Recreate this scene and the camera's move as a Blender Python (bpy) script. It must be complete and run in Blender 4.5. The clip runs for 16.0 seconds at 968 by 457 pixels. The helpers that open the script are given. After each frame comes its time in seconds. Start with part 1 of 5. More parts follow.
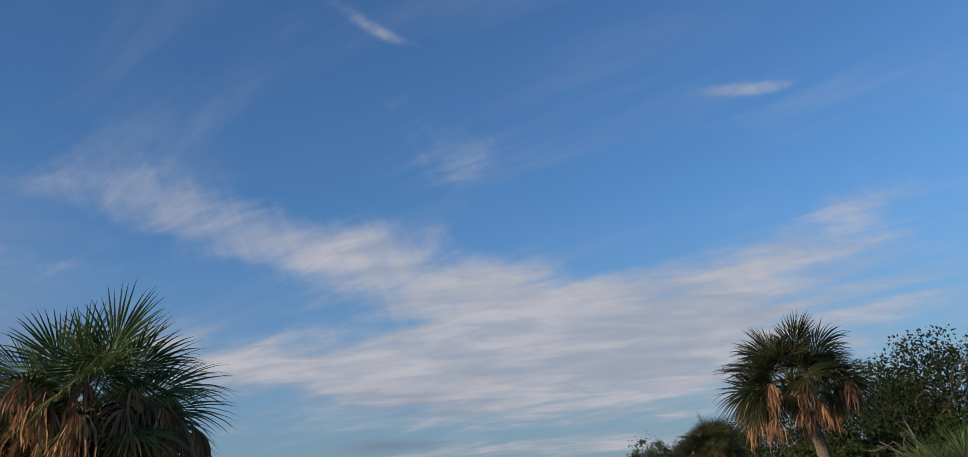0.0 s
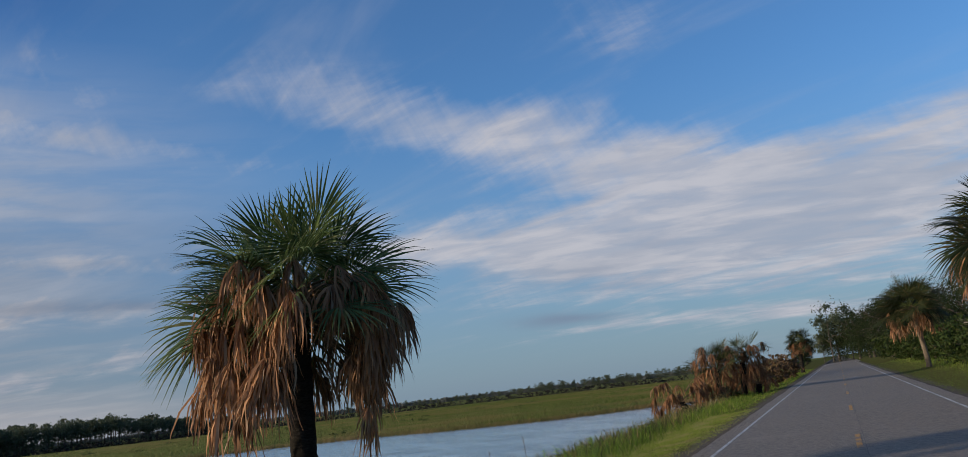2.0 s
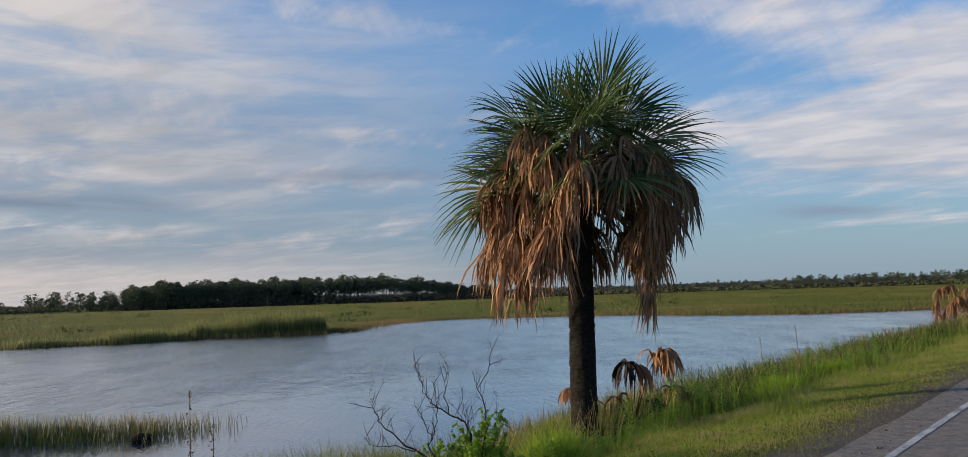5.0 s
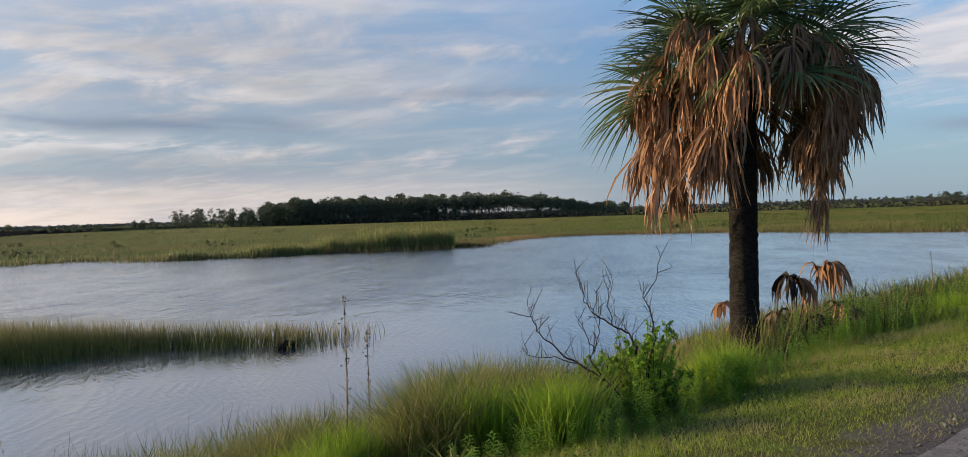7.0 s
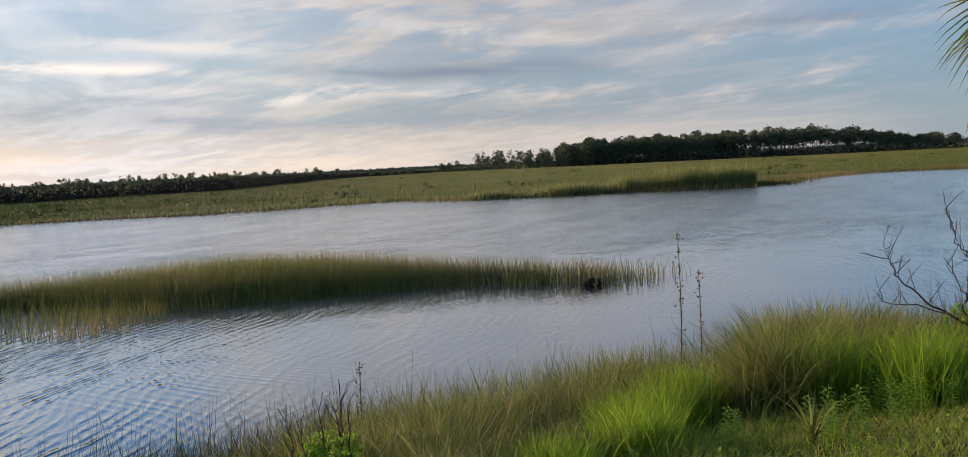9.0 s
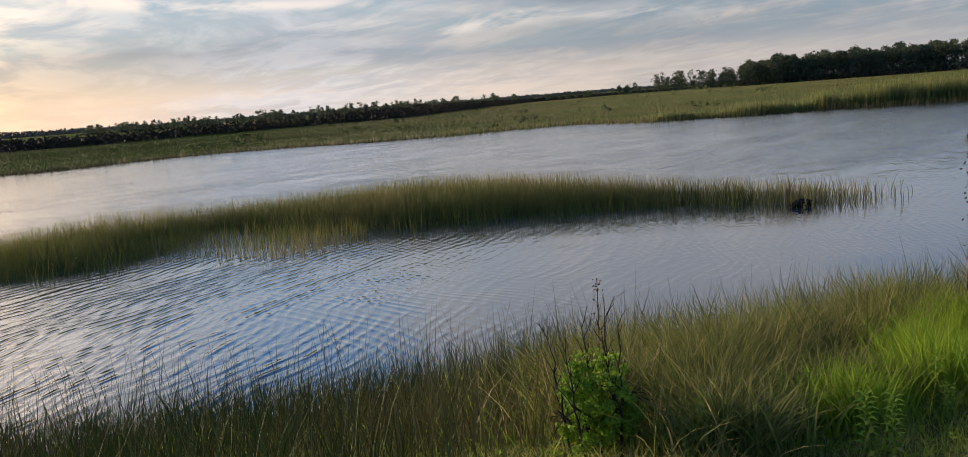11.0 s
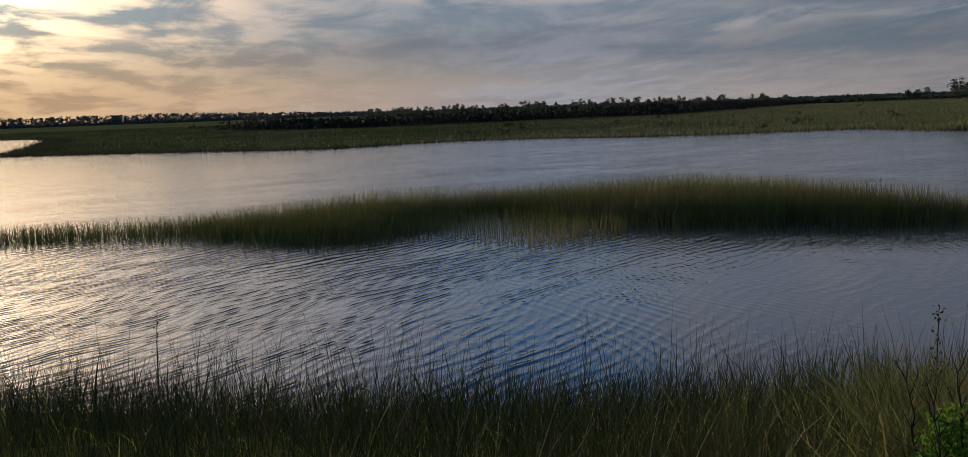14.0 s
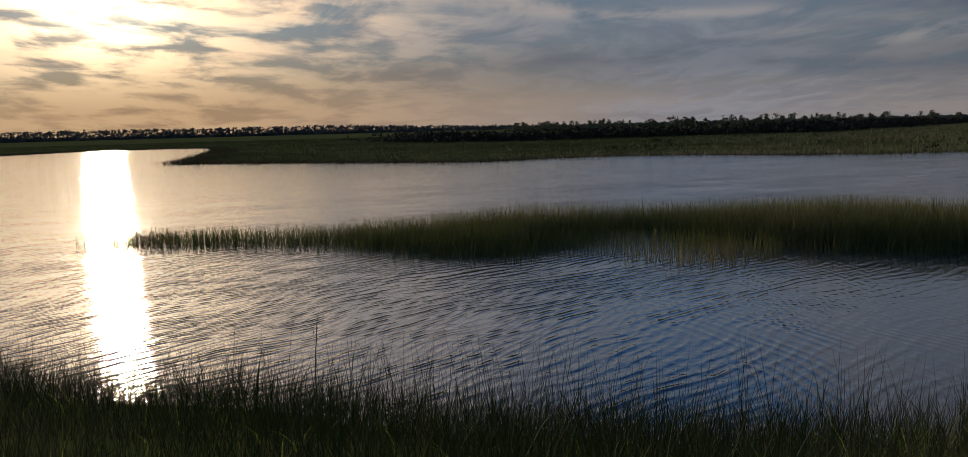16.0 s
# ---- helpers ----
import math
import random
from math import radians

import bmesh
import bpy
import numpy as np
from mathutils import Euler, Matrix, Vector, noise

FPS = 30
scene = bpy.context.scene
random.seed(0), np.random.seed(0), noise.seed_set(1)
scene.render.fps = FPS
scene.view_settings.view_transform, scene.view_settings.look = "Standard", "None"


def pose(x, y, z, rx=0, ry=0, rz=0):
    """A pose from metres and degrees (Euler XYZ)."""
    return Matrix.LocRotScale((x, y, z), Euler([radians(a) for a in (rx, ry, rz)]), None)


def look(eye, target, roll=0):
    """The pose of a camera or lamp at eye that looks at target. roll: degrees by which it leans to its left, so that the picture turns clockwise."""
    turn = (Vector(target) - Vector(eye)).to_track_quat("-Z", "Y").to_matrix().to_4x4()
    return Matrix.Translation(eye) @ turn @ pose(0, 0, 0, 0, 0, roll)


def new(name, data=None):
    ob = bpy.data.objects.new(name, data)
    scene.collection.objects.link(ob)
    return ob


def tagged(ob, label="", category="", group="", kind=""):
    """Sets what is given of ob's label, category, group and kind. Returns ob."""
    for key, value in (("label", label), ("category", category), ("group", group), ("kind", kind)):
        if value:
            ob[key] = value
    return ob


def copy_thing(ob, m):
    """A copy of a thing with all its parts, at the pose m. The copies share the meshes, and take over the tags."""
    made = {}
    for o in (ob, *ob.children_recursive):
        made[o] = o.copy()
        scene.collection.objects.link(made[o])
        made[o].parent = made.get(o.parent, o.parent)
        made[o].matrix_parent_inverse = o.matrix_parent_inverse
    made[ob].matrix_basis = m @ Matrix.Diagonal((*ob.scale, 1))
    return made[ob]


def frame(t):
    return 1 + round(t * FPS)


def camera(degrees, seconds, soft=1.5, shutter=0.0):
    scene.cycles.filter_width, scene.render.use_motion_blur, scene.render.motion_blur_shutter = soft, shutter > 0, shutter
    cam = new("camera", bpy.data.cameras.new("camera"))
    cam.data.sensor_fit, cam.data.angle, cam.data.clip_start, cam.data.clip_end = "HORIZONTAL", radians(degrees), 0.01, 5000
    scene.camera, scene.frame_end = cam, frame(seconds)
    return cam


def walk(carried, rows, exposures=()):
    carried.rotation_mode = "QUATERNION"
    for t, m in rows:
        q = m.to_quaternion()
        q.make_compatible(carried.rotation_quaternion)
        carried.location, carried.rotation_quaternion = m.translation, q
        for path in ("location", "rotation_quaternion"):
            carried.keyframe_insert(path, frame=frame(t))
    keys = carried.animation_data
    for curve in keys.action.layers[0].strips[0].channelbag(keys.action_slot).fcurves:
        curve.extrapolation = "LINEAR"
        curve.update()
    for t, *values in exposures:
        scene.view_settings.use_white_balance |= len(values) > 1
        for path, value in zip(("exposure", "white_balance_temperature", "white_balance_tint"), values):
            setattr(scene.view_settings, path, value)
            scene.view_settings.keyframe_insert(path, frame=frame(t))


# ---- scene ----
cam = camera(57.9, 16.0, 0.7)
PATH = [
    (0, (3.351, -0.629, 1.758), (3.056, 1.254, 2.362), -5.7),
    (0.5, (3.226, -0.446, 1.729), (2.801, 1.423, 2.301), -5.9),
    (1, (3.07, -0.291, 1.727), (2.496, 1.555, 2.238), -5.7),
    (1.5, (2.922, -0.21, 1.718), (2.246, 1.618, 2.169), -6.2),
    (2, (2.814, -0.206, 1.745), (2.117, 1.631, 2.117), -6.5),
    (2.5, (2.735, -0.201, 1.725), (2.02, 1.641, 2.035), -6.2),
    (3, (2.671, -0.256, 1.715), (1.911, 1.573, 1.998), -4.9),
    (3.5, (2.604, -0.296, 1.703), (1.706, 1.47, 1.972), -3.2),
    (4, (2.544, -0.313, 1.712), (1.498, 1.376, 1.945), -2.3),
    (4.5, (2.434, -0.258, 1.702), (1.282, 1.365, 1.892), -2.0),
    (7, (1.519, 0.102, 1.546), (0.079, 1.49, 1.51), -1.8),
    (7.5, (1.378, 0.172, 1.529), (-0.154, 1.456, 1.466), -2.0),
    (8, (1.246, 0.193, 1.535), (-0.408, 1.315, 1.455), -2.5),
    (8.5, (1.151, 0.15, 1.521), (-0.607, 1.096, 1.405), -2.8),
    (9, (1.076, 0.004, 1.515), (-0.735, 0.839, 1.368), -2.9),
    (9.5, (0.985, -0.134, 1.506), (-0.836, 0.672, 1.315), -3.0),
    (10, (0.872, -0.207, 1.48), (-0.995, 0.467, 1.233), -3.5),
    (12.5, (-0.2, -0.35, 1.245), (-2.164, -0.119, 0.948), -4.9),
    (13, (-0.242, -0.393, 1.254), (-2.214, -0.256, 0.949), -5.0),
    (13.5, (-0.299, -0.426, 1.258), (-2.278, -0.417, 0.97), -3.8),
    (14, (-0.38, -0.427, 1.24), (-2.357, -0.55, 0.97), -2.1),
    (14.5, (-0.423, -0.455, 1.228), (-2.394, -0.679, 0.969), -1.6),
    (15, (-0.444, -0.496, 1.241), (-2.406, -0.795, 0.996), -1.4),
    (15.5, (-0.393, -0.532, 1.243), (-2.346, -0.893, 1.006), -1.6),
    (16, (-0.432, -0.543, 1.253), (-2.369, -0.986, 1.025), -1.5),
]
EXPOSURES = [(0, 0.03, 6450, 10), (1.3, 0.0, 6250, 9), (2, 0.12, 6400, 10), (4, 0.32, 6700, 10), (7, 0.66, 6900, 11), (8.5, 0.66, 7200, 11), (10, 0.62, 7350, 11), (12.5, 0.18, 6700, 11), (13, 0.08, 6600, 11), (13.5, -0.4, 6350, 11), (14.5, -0.95, 6340, 12), (16, -1.18, 6420, 12)]
walk(cam, [(t, look(eye, target, roll)) for t, eye, target, roll in PATH], EXPOSURES)

# ---- node helpers ----
class Nodes:
    """Short ways to build a node tree."""
    def __init__(self, tree):
        self.tree = tree
        tree.nodes.clear()

    def add(self, kind, operation="", use_clamp=False):
        node = self.tree.nodes.new(kind)
        if operation:
            node.operation = operation
        if use_clamp:
            node.use_clamp = True
        return node

    def put(self, value, socket):
        if isinstance(value, bpy.types.NodeSocket):
            self.tree.links.new(value, socket)
        else:
            socket.default_value = value

    def math(self, op, a, b=0.0, c=0.0, clamp=False):
        node = self.add("ShaderNodeMath", operation=op, use_clamp=clamp)
        for i, v in enumerate((a, b, c)):
            self.put(v, node.inputs[i])
        return node.outputs[0]

    def mix(self, f, a, b, blend="MIX"):
        node = self.add("ShaderNodeMix")
        node.data_type, node.blend_type = "RGBA", blend
        self.put(f, node.inputs[0])
        self.put(a if isinstance(a, bpy.types.NodeSocket) else (*a, 1), node.inputs[6])
        self.put(b if isinstance(b, bpy.types.NodeSocket) else (*b, 1), node.inputs[7])
        return node.outputs[2]

    def noise(self, vector, scale, detail=4, rough=0.55, distort=0.0):
        node = self.add("ShaderNodeTexNoise")
        if vector is not None:
            self.put(vector, node.inputs["Vector"])
        for key, v in (("Scale", scale), ("Detail", detail), ("Roughness", rough), ("Distortion", distort)):
            node.inputs[key].default_value = v
        return node.outputs["Fac"]

    def mapping(self, vector, loc=(0, 0, 0), rot=0.0, scale=(1, 1, 1), kind="TEXTURE"):
        node = self.add("ShaderNodeMapping")
        node.vector_type = kind
        self.put(vector, node.inputs[0])
        node.inputs["Location"].default_value = loc
        node.inputs["Rotation"].default_value = (0, 0, rot)
        node.inputs["Scale"].default_value = scale
        return node.outputs[0]

    def ramp(self, f, lo, hi, a=0.0, b=1.0):
        node = self.add("ShaderNodeMapRange")
        node.interpolation_type = "SMOOTHSTEP"
        for i, v in enumerate((f, lo, hi, a, b)):
            self.put(v, node.inputs[i])
        return node.outputs[0]


# ---- sky and sun ----
SUN_AZ, SUN_EL = 126.0, 9.6          # degrees, turned left from the road's direction; above the horizon
sun_dir = Vector((-math.sin(radians(SUN_AZ)) * math.cos(radians(SUN_EL)), math.cos(radians(SUN_AZ)) * math.cos(radians(SUN_EL)), math.sin(radians(SUN_EL))))

sun = new("sun", bpy.data.lights.new("sun", "SUN"))
sun.data.energy, sun.data.angle, sun.data.color = 3.8, radians(2.0), (1.0, 0.83, 0.60)
sun.rotation_mode = "QUATERNION"
sun.rotation_quaternion = sun_dir.to_track_quat("Z", "Y")


def build_world():
    world = bpy.data.worlds.new("evening_sky")
    scene.world = world
    world.use_nodes = True
    n = Nodes(world.node_tree)
    direction = n.add("ShaderNodeTexCoord").outputs["Generated"]
    split = n.add("ShaderNodeSeparateXYZ")
    n.put(direction, split.inputs[0])
    x, y, z = split.outputs
    az = n.math("MULTIPLY", n.math("ARCTAN2", n.math("MULTIPLY", x, -1.0), y), 57.2958)
    el = n.math("MULTIPLY", n.math("ARCSINE", z), 57.2958)
    flat = n.add("ShaderNodeCombineXYZ")
    n.put(az, flat.inputs[0]), n.put(el, flat.inputs[1])
    flat = flat.outputs[0]
    # wind-drawn warp of the cloud sheet
    warp = n.add("ShaderNodeTexNoise")
    n.put(n.mapping(flat, rot=radians(14), scale=(16, 6, 1)), warp.inputs["Vector"])
    warp.inputs["Scale"].default_value, warp.inputs["Detail"].default_value = 1.0, 2.0
    shift = n.add("ShaderNodeVectorMath", operation="MULTIPLY_ADD")
    n.put(warp.outputs["Color"], shift.inputs[0])
    shift.inputs[1].default_value, shift.inputs[2].default_value = (9, 3.0, 0), (-4.5, -1.5, 0)
    moved = n.add("ShaderNodeVectorMath", operation="ADD")
    n.put(flat, moved.inputs[0]), n.put(shift.outputs[0], moved.inputs[1])
    p = moved.outputs[0]
    gentle = n.add("ShaderNodeVectorMath", operation="MULTIPLY_ADD")
    n.put(shift.outputs[0], gentle.inputs[0]), n.put(flat, gentle.inputs[2])
    gentle.inputs[1].default_value = (0.5, 0.3, 0)
    q_low = gentle.outputs[0]

    def bank(rows):
        total = 0.0
        for a0, e0, turn, length, width, amount in rows:
            q = n.mapping(p, (a0, e0, 0), radians(turn), (length, width, 1))
            dot = n.add("ShaderNodeVectorMath", operation="DOT_PRODUCT")
            n.put(q, dot.inputs[0]), n.put(q, dot.inputs[1])
            total = n.math("MULTIPLY_ADD", n.math("POWER", 0.3679, dot.outputs["Value"]), amount, total)
        return total

    cirrus = bank(HIGH_CIRRUS + LOW_CIRRUS)
    dark = bank(DARK_CLOUDS)
    # the cloud sheet seen in perspective: directions laid on a flat layer overhead
    lift = n.math("ADD", z, 0.11)
    plane = n.add("ShaderNodeCombineXYZ")
    n.put(n.math("DIVIDE", x, lift), plane.inputs[0]), n.put(n.math("DIVIDE", y, lift), plane.inputs[1])
    plane = plane.outputs[0]
    # feathered streaks along the wind, billows, and flat layers lower down towards the sun
    wisps = n.noise(n.mapping(plane, rot=radians(-28), scale=(0.9, 0.27, 1)), 1.0, 7, 0.56, 0.5)
    plumes = n.noise(n.mapping(flat, rot=radians(64), scale=(7, 1.0, 1)), 1.0, 7, 0.58, 0.2)
    puffs = n.noise(n.mapping(plane, rot=radians(20), scale=(0.85, 0.50, 1)), 1.0, 8, 0.58, 0.5)
    layers = n.noise(n.mapping(q_low, rot=radians(1), scale=(15, 1.7, 1)), 1.0, 6, 0.56, 0.2)
    grain = n.noise(n.mapping(plane, rot=radians(8), scale=(0.36, 0.20, 1)), 1.0, 5, 0.55, 0.4)
    ragged = n.math("MULTIPLY_ADD", n.math("SUBTRACT", wisps, 0.5), 1.7, n.math("MULTIPLY", n.math("SUBTRACT", plumes, 0.5), 0.42))
    ragged = n.math("MULTIPLY_ADD", n.math("SUBTRACT", puffs, 0.5), 1.5, ragged)
    high = n.math("MULTIPLY", n.math("MULTIPLY", n.ramp(n.math("ADD", cirrus, ragged), 0.05, 1.2), n.ramp(cirrus, 0.02, 0.22)), n.ramp(grain, 0.3, 0.7, 0.88, 1.04))
    toward = n.ramp(az, 30, 66)
    under = n.ramp(n.math("SUBTRACT", el, n.math("ADD", n.ramp(az, 58, 72, 0.0, 12.0), n.math("ADD", n.ramp(az, 77, 84, 0.0, -17.0), n.ramp(az, 91, 106, 0.0, 32.0)))), 25, 14)
    sheet = n.math("MULTIPLY_ADD", puffs, 0.45, n.math("MULTIPLY", layers, 0.55))
    low = n.math("MULTIPLY", n.math("MULTIPLY", toward, under), n.ramp(sheet, 0.40, 0.56, 0.22, 1.0))
    low = n.math("MULTIPLY", low, n.math("SUBTRACT", 1.0, bank(GAPS), clamp=True))
    low = n.math("MULTIPLY", low, n.math("MAXIMUM", n.ramp(el, 2.0, 6.5, 0.25, 1.0), n.ramp(az, 104, 90)))
    rest = n.math("MULTIPLY", n.ramp(wisps, 0.46, 0.85, 0.0, 0.2), n.ramp(el, 0, 8))
    density = n.math("ADD", n.math("MAXIMUM", high, n.math("MULTIPLY", low, 0.92)), rest, clamp=True)
    # how near the sun a direction lies
    dot = n.add("ShaderNodeVectorMath", operation="DOT_PRODUCT")
    n.put(direction, dot.inputs[0])
    dot.inputs[1].default_value = sun_dir
    near = n.math("MAXIMUM", dot.outputs["Value"], 0.0)
    wide, mid, tight, core = (n.math("POWER", near, k) for k in (17, 30, 160, 900))

    sky = n.add("ShaderNodeTexSky")
    sky.sky_type, sky.sun_disc, sky.sun_elevation, sky.sun_rotation = "NISHITA", False, radians(SUN_EL), radians(-SUN_AZ)
    sky.altitude, sky.air_density, sky.dust_density, sky.ozone_density = 0.0, 1.0, 0.6, 1.6
    clear = n.mix(1.0, sky.outputs[0], SKY_TINT, "MULTIPLY")
    # pale haze low down, as thin as the air lets it
    clear = n.mix(n.ramp(el, 20, 0, 0.0, 0.75), clear, HAZE)
    clear = n.mix(n.math("MULTIPLY", n.math("MULTIPLY", toward, under), 0.55), clear, HAZE_GREY)
    clear = n.mix(n.math("MULTIPLY", toward, n.ramp(el, 3.6, 0.8, 0.0, 0.8)), clear, HAZE_WARM)
    lit = n.mix(toward, CLOUD_COOL, CLOUD_GREY)
    lit = n.mix(n.ramp(az, 74, 92), lit, CLOUD_BLUE)
    lit = n.mix(wide, lit, CLOUD_WARM)
    lit = n.mix(n.ramp(grain, 0.36, 0.66, 0.0, 0.28), lit, CLOUD_BRIGHT)
    # bright cloud above the view, added to lighten what the water reflects
    lit = n.mix(n.math("MULTIPLY", n.math("MULTIPLY", n.ramp(az, 97, 114), n.ramp(az, 165, 140)), n.math("MULTIPLY", n.ramp(el, 8, 15, 0.0, 0.9), n.ramp(el, 46, 30))), lit, CLOUD_UNSEEN)
    lit = n.mix(n.math("MULTIPLY", n.ramp(puffs, 0.40, 0.57, 0.62, 0.0), n.ramp(el, 18, 7)), lit, CLOUD_SHADE)
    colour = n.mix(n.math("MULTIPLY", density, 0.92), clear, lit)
    colour = n.mix(n.math("MULTIPLY", dark, n.ramp(layers, 0.3, 0.55), clamp=True), colour, DARK_COLOUR)
    colour = n.mix(n.math("MULTIPLY", bank(BRIGHT_BANDS), n.ramp(puffs, 0.36, 0.60), clamp=True), colour, n.mix(wide, CLOUD_BRIGHT, CLOUD_EDGE))
    # the sun's own light through the thin cloud round it
    flecks = n.noise(n.mapping(q_low, rot=radians(4), scale=(4.5, 0.9, 1)), 1.0, 5, 0.55, 0.3)
    broken = n.math("MULTIPLY_ADD", flecks, 0.45, n.math("MULTIPLY_ADD", layers, 0.2, n.math("MULTIPLY", puffs, 0.35)))
    veil = n.ramp(broken, 0.43, 0.56, 0.10, 1.6)
    colour = n.mix(n.math("MULTIPLY", mid, veil), colour, GLOW_MID, "ADD")
    colour = n.mix(n.math("MULTIPLY", tight, veil), colour, GLOW_TIGHT, "ADD")
    colour = n.mix(n.math("MULTIPLY", core, n.ramp(broken, 0.40, 0.55, 0.35, 1.0)), colour, GLOW_CORE, "ADD")
    low_sun = n.math("MULTIPLY", n.ramp(el, 7, 1, 0.0, 0.85), n.math("POWER", near, 10))
    colour = n.mix(low_sun, colour, GLOW_LOW)
    thin = n.math("MULTIPLY", n.math("MULTIPLY", n.ramp(az, 30, 38), n.ramp(az, 80, 66)), n.ramp(el, 16, 10))
    colour = n.mix(n.math("MULTIPLY", thin, 0.7), colour, (0.70, 0.74, 0.80), "MULTIPLY")
    # blue opening over the marsh, added mostly above view to darken the reflecting water
    added_opening = n.math("MULTIPLY", n.math("MULTIPLY", n.ramp(az, 38, 52), n.ramp(az, 104, 92)), n.math("MULTIPLY", n.ramp(el, 20, 28), n.ramp(el, 62, 46)))
    colour = n.mix(added_opening, colour, (0.55, 0.66, 0.80), "MULTIPLY")
    back = n.add("ShaderNodeBackground")
    n.put(colour, back.inputs[0])
    back.inputs[1].default_value = 0.087
    n.tree.links.new(back.outputs[0], n.add("ShaderNodeOutputWorld").inputs[0])


# azimuth, elevation, tilt, half length, half width (degrees), amount
HIGH_CIRRUS = [
    (-2, 7.0, 2, 16, 4.2, 0.55), (-16, 16, -24, 9, 1.6, 0.4), (22, 17.4, 15.6, 13, 2.5, 0.75), (6, 12.6, 13, 10, 2.8, 0.72), (-8, 11.2, -10, 10, 2.4, 0.55),
    (8, 9.5, 2, 20, 3.2, 0.45), (30, 9.0, 4, 12, 3.0, 0.45), (12.0, 24.0, 30, 7, 2.6, 0.3), (-10.4, 23.5, 4, 3, 0.5, 0.34), (15.6, 31.0, 22, 4, 0.4, 0.3),
]
LOW_CIRRUS = [
    (44, 17.2, 7, 8, 1.2, 0.7), (45.7, 20.6, 30, 4, 2.0, 0.35), (61, 11.5, 6, 9, 3.6, 0.75), (62, 17.5, 12, 8, 2.6, 0.5), (17, 8.6, 8, 11, 1.5, 0.6),
    (4, 7.8, 6, 8, 2.3, 0.7), (2, 3.0, 2, 15, 0.55, 0.55), (47, 10.6, 3, 7, 0.8, 0.55), (48, 7.7, 1, 8, 0.8, 0.6), (52, 4.3, 0, 14, 0.8, 0.75),
]
GAPS = [(92, 8, -3, 13, 2.8, 0.75), (62, 5.2, 0, 16, 1.5, 0.85), (80, 11.5, 0, 9, 1.0, 0.4), (58, 12.5, 3, 9, 1.0, 0.5)]
DARK_CLOUDS = [(16, 4.2, 2, 3.6, 0.42, 0.75), (61, 6.3, 1, 4.5, 0.45, 0.6), (14, 7.2, 5, 5, 0.8, 0.35), (68, 6.0, 2, 10, 0.38, 0.8), (45, 7.9, 0, 8, 0.45, 0.55), (78, 3.1, 0, 22, 0.7, 0.45), (98, 4.1, -1, 15, 0.6, 0.5)]
BRIGHT_BANDS = [(112, 7.4, 7, 9, 0.7, 0.8), (103, 8.6, 9, 9, 0.8, 0.7), (96, 7.0, 4, 7, 0.5, 0.5), (117, 4.8, -5, 6, 0.4, 0.6), (84, 7.8, 3, 9, 0.5, 0.45), (66, 8.6, 5, 9, 0.6, 0.4), (72, 4.9, 0, 14, 0.4, 0.6), (87, 6.4, 4, 7, 0.45, 0.5)]
SKY_TINT = (0.83, 1.34, 2.0)
HAZE = (2.2, 3.0, 4.2)
HAZE_WARM = (8.6, 7.2, 6.3)
HAZE_GREY = (3.15, 3.4, 3.75)
CLOUD_COOL, CLOUD_WARM = (4.6, 4.7, 5.3), (12.0, 10.0, 8.0)
CLOUD_GREY, CLOUD_BRIGHT = (4.9, 4.65, 4.6), (8.6, 8.0, 7.8)
CLOUD_EDGE = (15.5, 12.0, 8.6)
CLOUD_UNSEEN, CLOUD_BLUE = (11.8, 11.0, 11.2), (5.4, 6.1, 7.4)
CLOUD_SHADE, DARK_COLOUR = (3.3, 3.75, 4.7), (2.0, 2.6, 3.6)
GLOW_MID, GLOW_TIGHT, GLOW_CORE, GLOW_LOW = (15.5, 10.2, 5.0), (30, 21, 11), (90, 75, 52), (9.6, 5.6, 2.5)
build_world()


# ---- materials ----
def material(name):
    mat = bpy.data.materials.new(name)
    mat.use_nodes = True
    n = Nodes(mat.node_tree)
    bsdf = n.add("ShaderNodeBsdfPrincipled")
    out = n.add("ShaderNodeOutputMaterial")
    n.tree.links.new(bsdf.outputs[0], out.inputs[0])
    return mat, n, bsdf, out


def bump(n, bsdf, height, strength, distance):
    node = n.add("ShaderNodeBump")
    n.put(height, node.inputs["Height"])
    node.inputs["Strength"].default_value, node.inputs["Distance"].default_value = strength, distance
    n.put(node.outputs[0], bsdf.inputs["Normal"])


